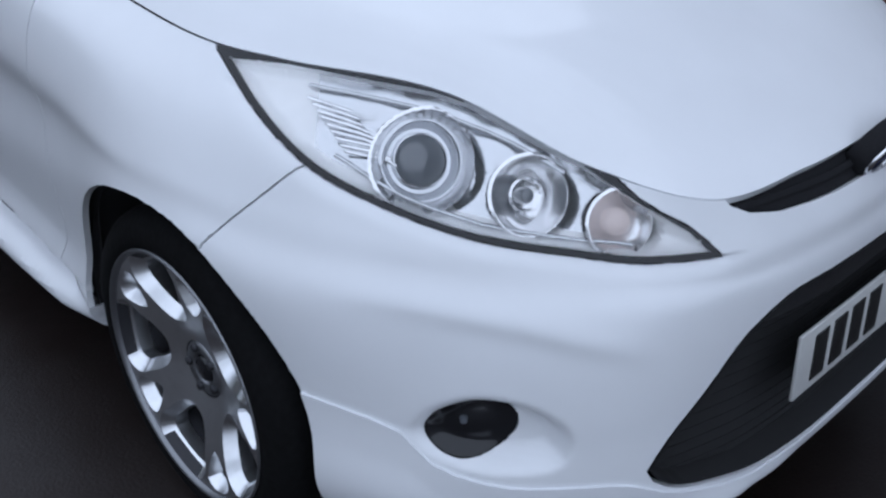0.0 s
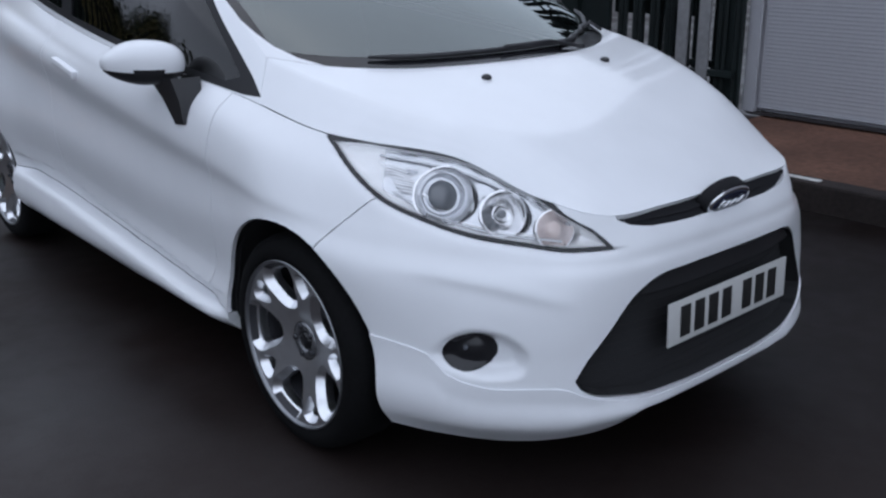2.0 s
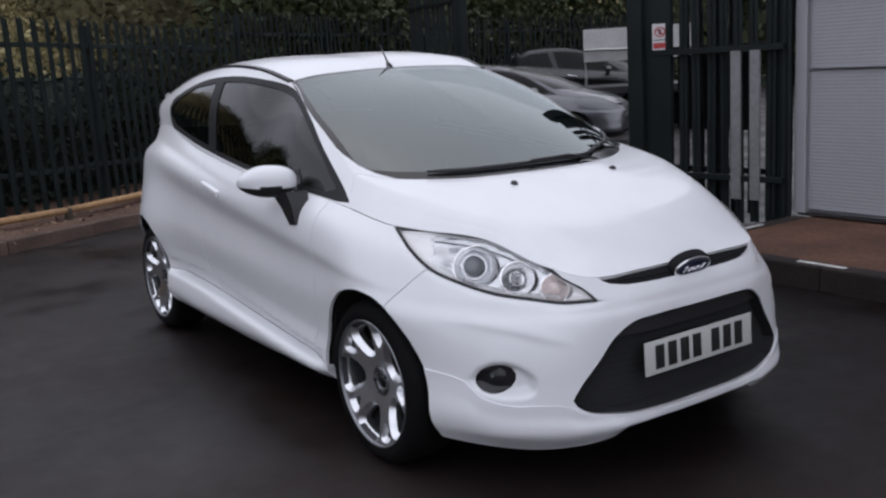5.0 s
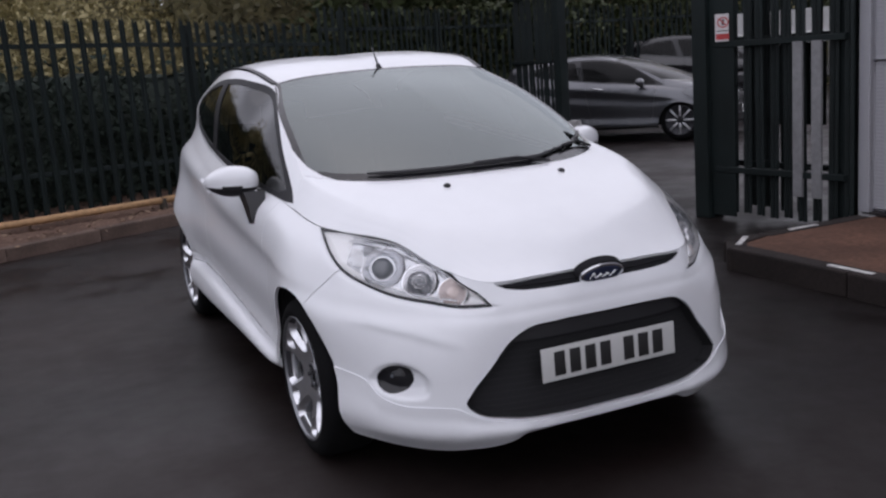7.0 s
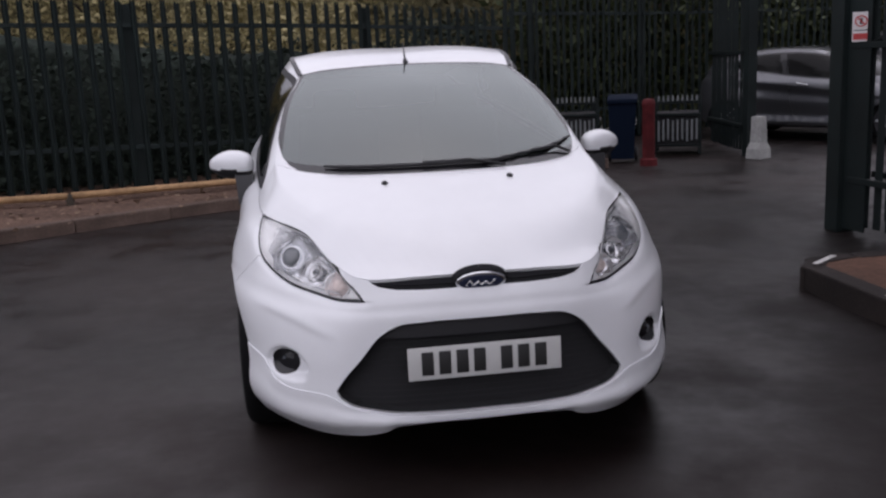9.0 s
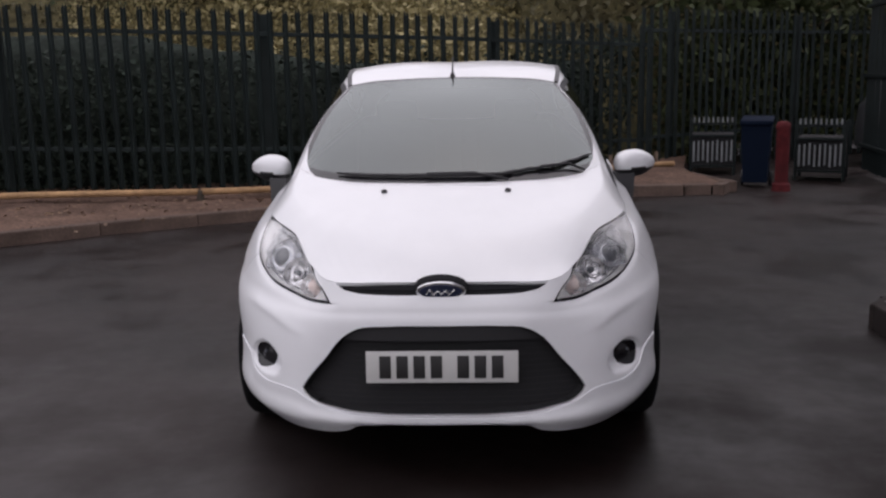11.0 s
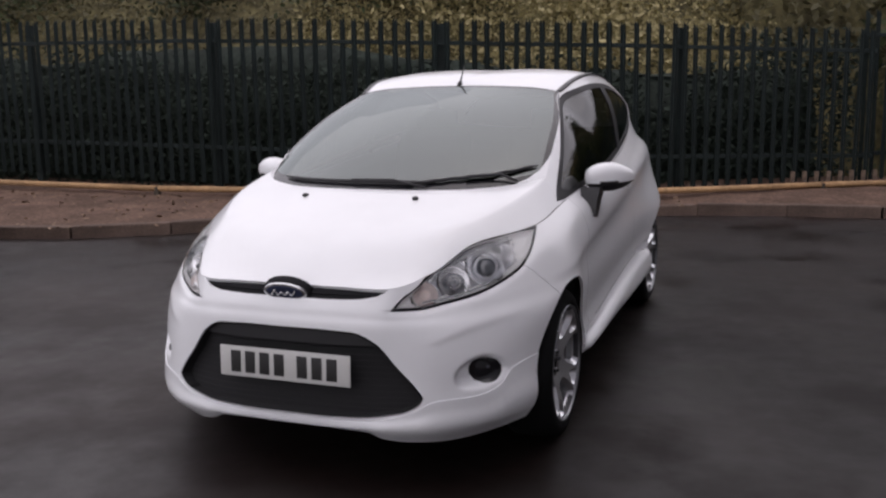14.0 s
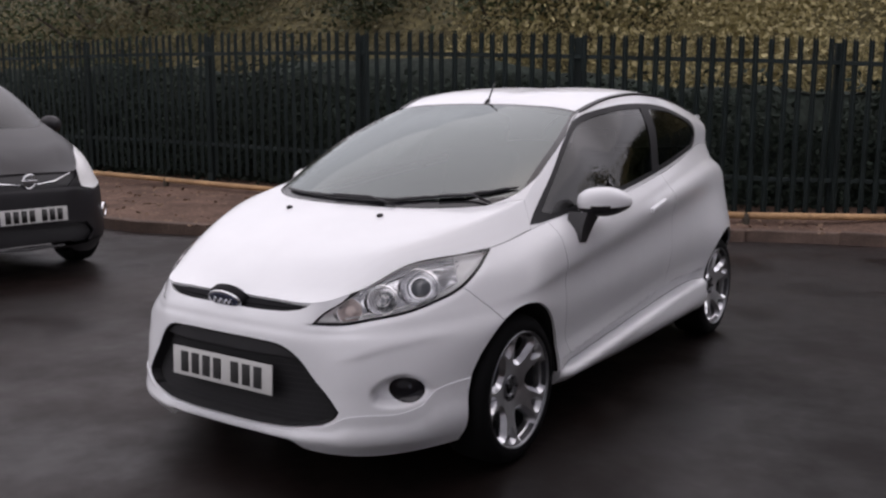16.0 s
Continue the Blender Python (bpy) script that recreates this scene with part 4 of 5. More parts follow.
# ---- materials of the yard ----
ASPHALT = material("damp_asphalt", (.0150, .0099, .0088), rough=.5, spec=.5, grain=.35, size=150, bump=.12, stain=.5, stain_size=.75)
an, al = ASPHALT.node_tree.nodes, ASPHALT.node_tree.links
puddle, wet, where = an.new("ShaderNodeTexNoise"), an.new("ShaderNodeMapRange"), an.new("ShaderNodeTexCoord")
puddle.inputs["Scale"].default_value, puddle.inputs["Detail"].default_value, puddle.inputs["Roughness"].default_value = .95, 8, .65
wet.inputs["From Min"].default_value, wet.inputs["From Max"].default_value = .38, .62
wet.inputs["To Min"].default_value, wet.inputs["To Max"].default_value = .30, .66
al.new(where.outputs["Object"], puddle.inputs["Vector"])
al.new(puddle.outputs["Fac"], wet.inputs["Value"])
al.new(wet.outputs["Result"], an["Principled BSDF"].inputs["Roughness"])
# shade painted into the asphalt's colour out from the gateway, with a ragged edge
place, ragged, rim_noise, far_off, fade, toned = (an.new("ShaderNode" + k) for k in ("Mapping", "VectorMath", "TexNoise", "VectorMath", "MapRange", "Mix"))
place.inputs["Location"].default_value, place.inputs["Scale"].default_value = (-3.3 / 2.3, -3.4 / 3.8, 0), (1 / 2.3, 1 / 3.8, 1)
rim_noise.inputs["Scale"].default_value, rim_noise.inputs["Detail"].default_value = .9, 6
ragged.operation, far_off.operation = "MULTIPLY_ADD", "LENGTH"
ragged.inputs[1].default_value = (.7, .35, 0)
toned.data_type, toned.blend_type = "RGBA", "MULTIPLY"
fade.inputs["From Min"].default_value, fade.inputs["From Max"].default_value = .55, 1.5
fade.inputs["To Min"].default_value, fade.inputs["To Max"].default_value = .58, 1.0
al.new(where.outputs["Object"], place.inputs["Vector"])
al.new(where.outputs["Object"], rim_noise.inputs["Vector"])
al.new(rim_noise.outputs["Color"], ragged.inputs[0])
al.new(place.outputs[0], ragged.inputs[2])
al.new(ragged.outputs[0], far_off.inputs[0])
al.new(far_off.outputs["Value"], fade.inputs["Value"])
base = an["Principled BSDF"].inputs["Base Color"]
al.new(base.links[0].from_socket, toned.inputs[6])
al.new(fade.outputs["Result"], toned.inputs[7])
toned.inputs["Factor"].default_value = 1
al.new(toned.outputs[2], base)
# sheen is lowered in the same painted stretch
sheen = an.new("ShaderNodeMath")
sheen.operation = "MULTIPLY"
sheen.inputs[1].default_value = .35
al.new(fade.outputs["Result"], sheen.inputs[0])
al.new(sheen.outputs[0], an["Principled BSDF"].inputs["Specular IOR Level"])
SOIL = material("leaf_litter_soil", (.14, .088, .066), rough=.95, spec=.2, grain=.5, size=26, bump=.6, stain=.4, stain_size=2.5)
KERB = material("kerb_concrete", (.115, .080, .064), rough=.9, spec=.3, grain=.3, size=45, bump=.3, stain=.4, stain_size=3, island=.18)
RAILWOOD = material("yellowed_rail", (.42, .25, .12), rough=.7, grain=.25, size=22, bump=.2, stain=.25, stain_size=3)
PALISADE = material("dark_green_palisade", (.0125, .0200, .0195), rough=.7, spec=.25, grain=.2, size=60, stain=.4, stain_size=2.2, island=.2)
GATEGREEN = material("dark_green_gate", (.0065, .0115, .0115), rough=.6, spec=.25, grain=.2, size=60, stain=.4, stain_size=2.2, island=.2)
BOARDGREY = material("weathered_board", (.20, .20, .205), rough=.7, grain=.15, size=30, stain=.2, stain_size=3)
CLADDING = material("grey_cladding", (.33, .33, .35), rough=.6, grain=.04, size=60, stain=.06, stain_size=.8)
DARKTRIM = material("dark_sill_trim", (.020, .016, .017), rough=.7, grain=.2, size=50)
PAVER = material("brick_paving", (.115, .058, .038), rough=.85, spec=.3, grain=.35, size=34, bump=.4, stain=.35, stain_size=1.6, island=.22)
WHITELINE = material("worn_white_line", (.55, .54, .52), rough=.8, grain=.4, size=25)
SIGNWHITE = material("sign_white", (.62, .60, .60), rough=.4)
SIGNRED = material("sign_red", (.42, .035, .035), rough=.4)
CONCRETE = material("pale_concrete", (.34, .34, .33), rough=.9, grain=.2, size=30, bump=.3, stain=.25, stain_size=4)
IVY = material("dark_ivy", (.027, .037, .029), rough=.85, spec=.15, island=.55)
LEAF = material("olive_leaves", (.34, .29, .14), rough=.6, spec=.3, island=.25)
LEAFDARK = material("dark_leaves", (.035, .045, .016), rough=.6, spec=.3, island=.5)
LITTER = material("fallen_leaves", (.20, .13, .085), rough=.8, island=.5)
BARK = material("bark", (.045, .035, .025), rough=.95, grain=.4, size=14, bump=.6)
POSTRED = material("faded_red", (.085, .011, .013), rough=.7, spec=.2, grain=.2, size=20, stain=.3, stain_size=5)
BINBLUE = material("bin_blue", (.0022, .0065, .018), spec=.10, rough=.7)
WHITEPANEL = material("off_white_panel", (.50, .50, .49), rough=.6, grain=.1, size=20, stain=.15, stain_size=2)


def along(points, step, start=0.0):
    """Places at even steps along a line of (x, y), each with the angle of the line there."""
    p = [Vector(q) for q in points]
    out, left = [], start
    for a, b in zip(p, p[1:]):
        d = b - a
        while left < d.length:
            q = a + d.normalized() * left
            out.append((q.x, q.y, math.degrees(math.atan2(d.y, d.x))))
            left += step
        left -= d.length
    return out


def beside(points, off):
    """A line shifted to its left."""
    p = [Vector(q) for q in points]
    out = []
    for i, q in enumerate(p):
        d = (p[min(i + 1, len(p) - 1)] - p[max(i - 1, 0)]).normalized()
        out.append((q.x - d.y * off, q.y + d.x * off))
    return out


def leaves(centres, size, spread, count, seed, flat=False):
    """Bmesh-free mesh of many small leaves scattered round centres."""
    rng = np.random.default_rng(seed)
    c = np.asarray(centres, float)
    base = c[rng.integers(0, len(c), count)] + rng.normal(0, 1, (count, 3)) * np.asarray(spread)
    a = rng.normal(0, 1, (count, 3))
    if flat:
        a[:, 2] *= .25
    a /= np.linalg.norm(a, axis=1)[:, None]
    b = np.cross(a, rng.normal(0, 1, (count, 3)))
    if flat:
        b[:, 2] *= .25
    b /= np.linalg.norm(b, axis=1)[:, None]
    s = size * rng.uniform(.55, 1.3, (count, 1))
    quad = np.stack([base - a * s, base + b * s * .55, base + a * s, base - b * s * .55], axis=1).reshape(-1, 3)
    me = bpy.data.meshes.new("leaves")
    me.from_pydata(quad.tolist(), [], np.arange(count * 4).reshape(-1, 4).tolist())
    return me


def mesh_part(name, me, mat, parent, label=""):
    me.materials.append(mat)
    ob = new(name, me)
    ob.parent = parent
    return tagged(ob, label) if label else ob


# ---- ground, kerb, planted strip, rail ----
bm = bmesh.new()
bmesh.ops.create_grid(bm, x_segments=2, y_segments=2, size=150)
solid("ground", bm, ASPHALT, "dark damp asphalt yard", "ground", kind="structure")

KERB_LINE = [(-22, 4.2), (-9, 4.15), (-6.5, 4.12), (-5.4, 4.2), (-4.6, 4.52), (-4.0, 4.95), (-3.2, 5.55), (-1.85, 6.38), (-.55, 7.02), (.4, 7.46), (1.4, 7.68), (2.2, 7.75), (2.85, 7.80), (3.02, 7.88), (2.98, 8.15), (2.88, 8.55), (2.72, 9.25)]
RAIL_LINE = [(-22, 6.6), (-9, 6.5), (-5.2, 6.40), (-3.6, 6.52), (-1.8, 7.0), (0, 7.62), (1.0, 8.35), (1.6, 8.82), (2.64, 9.38)]
FENCE_LINE = beside(RAIL_LINE, .45)
bm = bmesh.new()
kerb_pts = [(x, y) for x, y in zip(*smooth_line(KERB_LINE, 70).T)]
back = smooth_line([(-22, 7.8), (-9, 7.7), (-5.2, 7.5), (-1.8, 8.1), (0, 8.8), (1.2, 9.6), (3.0, 10.3)], 70)
g = np.zeros((8, 70, 3))
for j, v in enumerate(np.linspace(0, 1, 8)):
    for i in range(70):
        q = np.array(kerb_pts[i]) * (1 - v) + back[i] * v
        g[j, i] = (*q, .105 + .10 * v + .025 * noise.noise(Vector((q[0] * 1.7, q[1] * 1.7, 3))))
g[0, :, 2] = .10
bed = sheet(g)
solid("planting_bed", bed, SOIL, "brown soil strip with leaf litter behind the kerb", "ground", kind="structure", smooth=True)
rng = np.random.default_rng(5)
cents = [(g[j, i, 0], g[j, i, 1], g[j, i, 2] + .012) for j in range(5) for i in range(20, 60)]
litter = tagged(mesh_part("leaf_litter", leaves(cents, .030, (.12, .10, .004), 1100, 6, True), LITTER, None), "brown fallen leaves on the soil strip", "leaves", kind="stuff")

kerb = thing("kerb", "weathered dark kerb stones edging the strip", "kerb", kind="structure")
bm = box(bmesh.new(), (.90, .13, .16), None, .015)
stone_mesh = bpy.data.meshes.new("kerb_stone")
bm.to_mesh(stone_mesh)
bm.free()
stone_mesh.materials.append(KERB)
bm = box(bmesh.new(), (.30, .13, .16), None, .015)
short_mesh = bpy.data.meshes.new("kerb_stone")
bm.to_mesh(short_mesh)
bm.free()
short_mesh.materials.append(KERB)
turn_at = min(i for i, q in enumerate(kerb_pts) if q[0] > 2.62)
long_run = along(kerb_pts[:turn_at + 1], .905, .45)
short_run = along([(long_run[-1][0], long_run[-1][1])] + kerb_pts[turn_at:], .305, .62)
for k, (x, y, a) in enumerate(long_run + short_run):
    ob = new("kerb_stone", stone_mesh if k < len(long_run) else short_mesh)
    ob.parent = kerb
    ob.matrix_local = pose(x, y, .038 + random.uniform(-.006, .006), 0, random.uniform(-.5, .5), a + random.uniform(-1, 1))

rail = thing("bump_rail", "yellowed round timber rail on short posts", "rail", kind="structure")
stops = along(RAIL_LINE, 2.62, .9) + [(2.64, 9.38, 0)]
for (x0, y0, a0), (x1, y1, a1) in zip(stops, stops[1:]):
    d = Vector((x1 - x0, y1 - y0)).normalized() * .012
    z0, z1 = .215 - .006 * x0, .215 - .006 * x1
    part("rail", tube([(x0 + d.x, y0 + d.y, z0), ((x0 + x1) / 2, (y0 + y1) / 2, (z0 + z1) / 2 + random.uniform(-.008, .008)), (x1 - d.x, y1 - d.y, z1)], .034, 12), RAILWOOD, rail)
    part("post", tube([(x0, y0, .0), (x0, y0, z0 + .02)], .04, 8), BARK, rail)


# ---- palisade fence ----
def pale_mesh(name, height, width=.062, mat=PALISADE):
    """One pressed pale: a shallow W in plan, with a pointed three-tine head."""
    plan = [(-.5, 0), (-.28, .014), (0, -.006), (.28, .014), (.5, 0)]
    bm = bmesh.new()
    front, rear = [], []
    tops = [.97, 1.0, .975, 1.0, .97]
    for (u, w), top in zip(plan, tops):
        front.append((bm.verts.new((u * width, w, 0)), bm.verts.new((u * width, w, height * top))))
        rear.append((bm.verts.new((u * width, w + .004, 0)), bm.verts.new((u * width, w + .004, height * top))))
    for s, flip in ((front, False), (rear, True)):
        for (a, b), (c, d) in zip(s, s[1:]):
            f = (a, c, d, b)
            bm.faces.new(f[::-1] if flip else f)
    for i in (0, -1):
        bm.faces.new((front[i][0], front[i][1], rear[i][1], rear[i][0]))
    for i in range(4):
        bm.faces.new((front[i][1], front[i + 1][1], rear[i + 1][1], rear[i][1]))
    bmesh.ops.recalc_face_normals(bm, faces=bm.faces)
    me = bpy.data.meshes.new(name)
    bm.to_mesh(me)
    bm.free()
    me.materials.append(mat)
    return me


def palisade(name, label, line, height, base, pitch, mat, category="fence", rails=(.22, .86), posts=2.75, width=.062):
    fence = thing(name, label, category, kind="structure")
    me = pale_mesh("pale", height, width, mat)
    for x, y, a in along(line, pitch):
        ob = new("pale", me)
        ob.parent = fence
        ob.matrix_local = pose(x, y, base(x) + random.uniform(-.012, .012), random.uniform(-.6, .6), random.uniform(-.5, .5), a + random.uniform(-2, 2))
    for h in rails:
        for (x0, y0), (x1, y1) in zip(line, line[1:]):
            d = Vector((x1 - x0, y1 - y0))
            b = box(bmesh.new(), (d.length, .045, .045), None, .004)
            ob = part("rail", b, mat, fence, smooth=False)
            n = Vector((-d.y, d.x)).normalized() * .035
            tilt = math.degrees(math.atan2(base(x1) - base(x0), d.length))
            ob.matrix_local = Matrix.Translation(((x0 + x1) / 2 + n.x, (y0 + y1) / 2 + n.y, (base(x0) + base(x1)) / 2 + h * height)) @ pose(0, 0, 0, 0, 0, math.degrees(math.atan2(d.y, d.x))) @ pose(0, 0, 0, 0, -tilt, 0)
    if posts:
        for x, y, a in along(beside(line, .08), posts, .6):
            ob = part("post", box(bmesh.new(), (.10, .055, height + base(x) - .06), None, .004), mat, fence, smooth=False)
            ob.matrix_local = pose(x, y, (height + base(x) - .06) / 2, 0, 0, a)
    return fence


fence_base = lambda x: .13 - .030 * max(min(x, 3.0), -7.0)
palisade("palisade_fence", "dark green steel palisade fence overgrown with ivy", FENCE_LINE, 1.93, fence_base, .150, PALISADE)
palisade("rear_fence", "dark green palisade fence beyond the gateway", [(2.30, 9.80), (5.2, 12.0), (9.5, 13.6), (16, 14.6)], 2.2, lambda x: .02, .16, PALISADE)

# pale stubs added to stand for light showing through at the fence's foot
STUBLIGHT = material("pale_stub", (.19, .135, .10), rough=.8, grain=.4, size=20, bump=.3, stain=.4, stain_size=4)
stubs = thing("light_stub_row", "row of short pale stubs added for light showing at the fence's foot", "edging", kind="structure")
for x, y, a in along(beside(RAIL_LINE, .30), .148):
    if 1.50 < x < 2.62:
        ob = part("light_stub", box(bmesh.new(), (.048, .022, .32), None, .004), STUBLIGHT, stubs, smooth=False)
        ob.matrix_local = pose(x, y, .17 + random.uniform(-.008, .008), 0, random.uniform(-1.5, 1.5), a)

IVYBANK = material("ivy_mass", (.022, .030, .024), rough=.9, spec=.2, grain=.6, size=14, bump=.8, stain=.4, stain_size=1.5)


def bank(name, label, line, depth, height, mat, seed, bumps=.35, dip=0.0):
    """An overgrown earth bank behind a line, rising away from it."""
    p = along(line, .35)
    g = np.zeros((14, len(p), 3))
    for j, v in enumerate(np.linspace(0, 1, 14)):
        for i, (x, y, a) in enumerate(p):
            n = Vector((-math.sin(radians(a)), math.cos(radians(a))))
            rough = noise.noise(Vector((x * .55, y * .55, v * 3 + seed))) + .5 * noise.noise(Vector((x * 1.9, y * 1.9, v * 6 + seed)))
            q = Vector((x, y)) + n * (depth * v + bumps * rough)
            g[j, i] = (q.x, q.y, max(-.05, height * (1 - dip * min(1, max(0, (x + 3.5) / 2))) * (1 - (1 - v) ** 1.8) + bumps * rough * .9))
    solid(name, sheet(g), mat, label, "bank", kind="structure", smooth=True)
    return [tuple(q) for q in g[3:].reshape(-1, 3)]


hedge_line = along(beside(FENCE_LINE, .50), .2)
cents = [(x, y, z) for x, y, a in hedge_line for z in (.25, .55, .85, 1.15, 1.4, 1.7) if (noise.noise(Vector((x * .8, y * .8, z * 1.1))) > -.22 or z < 1.0 or x > .4) and (z < 1.5 or x < -5.2 or x > .9)]
tagged(mesh_part("ivy_hedge", leaves(cents, .042, (.13, .13, .15), 44000, 11), IVY, None), "dark ivy and scrub behind the palisade fence", "hedge", kind="stuff")
bank("ivy_bank", "dark ivy grown over a low bank behind the fence", beside(FENCE_LINE, .62), .55, 1.85, IVYBANK, 4, .20, .18)
hedge_line = along([(2.9, 11.4), (5.0, 12.6), (9.5, 14.3), (17, 15.4)], .3)
cents = [(x, y, z) for x, y, a in hedge_line for z in (.3, .8, 1.3, 1.8, 2.3, 2.8)]
tagged(mesh_part("scrub_hedge", leaves(cents, .085, (.22, .22, .25), 22000, 12), LEAFDARK, None), "dark scrub beyond the gateway", "hedge", kind="stuff")


def tree(x, y, height, spread, mat, seed, label, count=3200):
    rng = np.random.default_rng(seed)
    t = thing("tree", label, "tree", pose(x, y, 0), group="trees behind the yard")
    top = height * .62
    bend = rng.normal(0, .12, 2)
    trunk = tube([(0, 0, 0), (bend[0] * .5, bend[1] * .5, top * .4), (bend[0], bend[1], top)], height * .028, 10, [1.25, .9, .55])
    tips, limbs = [], [trunk]
    for k in range(9):
        a, z = k * 2.4 + rng.normal(0, .3), top * rng.uniform(.35, 1.0)
        r = spread * rng.uniform(.5, 1.0)
        root = Vector((bend[0] * z / top, bend[1] * z / top, z))
        end = root + Vector((math.cos(a) * r, math.sin(a) * r, height * rng.uniform(.12, .36)))
        mid = root.lerp(end, .5) + Vector((0, 0, -.05 * r))
        limbs.append(tube([root, mid, end], height * .011, 6, [1, .7, .35]))
        tips += [end, mid.lerp(end, .5), end + Vector(rng.normal(0, .22 * spread, 3)), end + Vector(rng.normal(0, .30 * spread, 3))]
    tips += [Vector((bend[0], bend[1], height * q)) for q in (.72, .85, .96)]
    part("trunk", merge(*limbs), BARK, t)
    mesh_part("crown", leaves([tuple(q) for q in tips], .052, (spread * .20, spread * .20, height * .055), count, seed + 100), mat, t)
    return t


for k, (x, y, h, s, dark) in enumerate([(-10.5, 11.4, 5.6, 2.0, 1), (-7.4, 11.0, 4.9, 1.7, 1), (-5.0, 10.7, 5.2, 1.9, 1), (-2.6, 11.2, 5.0, 1.8, 0),
                                         (4.4, 13.6, 6.2, 2.3, 1), (7.4, 15.6, 6.6, 2.4, 0), (10.8, 16.4, 6.4, 2.4, 1), (-13.5, 10.5, 6.5, 2.3, 1), (14.5, 16.5, 6.8, 2.5, 0),
                                         (-13.0, 1.2, 6.5, 2.4, 1), (-14.5, -4.5, 7.0, 2.6, 1), (-12.0, -10.5, 6.4, 2.4, 0)]):
    tree(x, y, h * .8, s, LEAFDARK if dark else LEAF, 30 + k, "leafy tree with dark green foliage behind the fence" if dark else "leafy tree with yellowing olive foliage behind the fence", 8000 if y > 5 else 4000)
BANK = material("bramble_bank", (.13, .112, .055), rough=.9, spec=.2, grain=.6, size=9, bump=.8, stain=.5, stain_size=1.1)
cover = bank("bramble_bank", "olive brambles on a bank behind the fence", beside(FENCE_LINE, 1.3), 3.2, 3.5, BANK, 2, .45, .04)
# copy of the olive leaves with tree shade put into its colour
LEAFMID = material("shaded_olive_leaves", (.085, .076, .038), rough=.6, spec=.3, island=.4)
for side, mat, label in ((1, LEAF, "yellowing olive brambles behind the fence"), (-1, LEAFMID, "olive brambles behind the fence, with tree shade in their colour")):
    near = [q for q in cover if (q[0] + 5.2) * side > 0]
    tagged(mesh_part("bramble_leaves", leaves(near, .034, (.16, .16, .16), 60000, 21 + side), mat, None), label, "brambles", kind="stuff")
cover = bank("scrub_bank", "dark scrub on a bank beyond the gateway", [(1.2, 10.9), (3.0, 12.0), (5.0, 13.2), (9.5, 15.0), (20, 16.5)], 3.0, 5.0, BANK, 9)
for side, mat, label in ((-1, LEAFMID, "olive scrub leaves on the bank behind the fence"), (1, LEAFDARK, "dark scrub leaves beyond the gateway")):
    near = [q for q in cover if (q[0] - 5.0) * side > 0]
    tagged(mesh_part("scrub_leaves", leaves(near, .07, (.25, .25, .25), 12000, 22 + side), mat, None), label, "scrub", kind="stuff")
bank("far_bank", "dark wooded bank closing the distance", [(25 * math.cos(a), 8 + 25 * math.sin(a)) for a in np.linspace(-.2, math.pi + .4, 40)][::1], -3.0, 3.0, IVYBANK, 13)
cents = [(26 * math.cos(a) * s, 8 + 26 * math.sin(a) * s, z) for a in np.linspace(-.1, math.pi + .3, 120) for z, s in ((.8, 1.0), (1.9, 1.02), (3.0, 1.05), (4.1, 1.1))]
tagged(mesh_part("far_woods", leaves(cents, .40, (.7, .7, .6), 22000, 77), LEAFDARK, None), "dense dark woods beyond the yard", "trees", kind="stuff")


# ---- building with its grey door, brick platform, gate ----
building = thing("building", "grey clad industrial unit with ribbed sectional door", "building", kind="structure")
part("wall", box(bmesh.new(), (6.0, 10.0, 8.0), Matrix.Translation((6.66, -2.75, 4.13)), .01), CLADDING, building, smooth=False)
part("sill", box(bmesh.new(), (.06, 9.9, .016), Matrix.Translation((3.635, -2.72, .155)), .003), DARKTRIM, building, smooth=False)
ribbed = bmesh.new()
for k in range(8):
    z0, z1 = .19 + (0 if k == 0 else 1.0 + (k - 1) * .5), .19 + 1.0 + k * .5
    if z1 > 4.6:
        break
    g = []
    for q in np.linspace(z0 + .004, z1 - .004, max(2, int((z1 - z0) / .0125))):
        g.append([(3.640 - (.0016 if int(round(q / .0125)) % 2 else 0), y, q) for y in (2.16, -7.6)])
    rib = sheet(np.array(g))
    bmesh.ops.reverse_faces(rib, faces=rib.faces)
    bmesh.ops.recalc_face_normals(rib, faces=rib.faces)
    part("door_panel", edged(rib, 0, .02), CLADDING, building, smooth=False)
part("corner_trim", box(bmesh.new(), (.06, .09, 4.4), Matrix.Translation((3.628, 2.215, 2.36)), .006), CLADDING, building, smooth=False)
platform_line = [(2.36, -8), (2.36, 1.0), (2.36, 1.95), (2.41, 2.09), (2.60, 2.14), (3.2, 2.14), (4.2, 2.14)]
bm = bmesh.new()
top = [(x, y) for x, y in zip(*smooth_line(platform_line, 40).T)] + [(4.2, -8)]
vs = [bm.verts.new((x, y, .135)) for x, y in top]
bm.faces.new(vs[::-1])
low = [bm.verts.new((x, y, -.02)) for x, y in top]
for i in range(len(top)):
    j = (i + 1) % len(top)
    bm.faces.new((vs[i], vs[j], low[j], low[i]))
bmesh.ops.recalc_face_normals(bm, faces=bm.faces)
platform = solid("pavement", bm, PAVER, "raised red-brown paving along the unit", "pavement", kind="structure")
KERBDARK = material("dark_damp_kerb", (.024, .018, .016), rough=.8, spec=.3, grain=.3, size=45, bump=.3, stain=.4, stain_size=3, island=.18)
dark_stone = stone_mesh.copy()
dark_stone.materials[0] = KERBDARK
edge_kerb = thing("kerb", "dark damp kerb stones edging the raised paving", "kerb", kind="structure")
short_dark = short_mesh.copy()
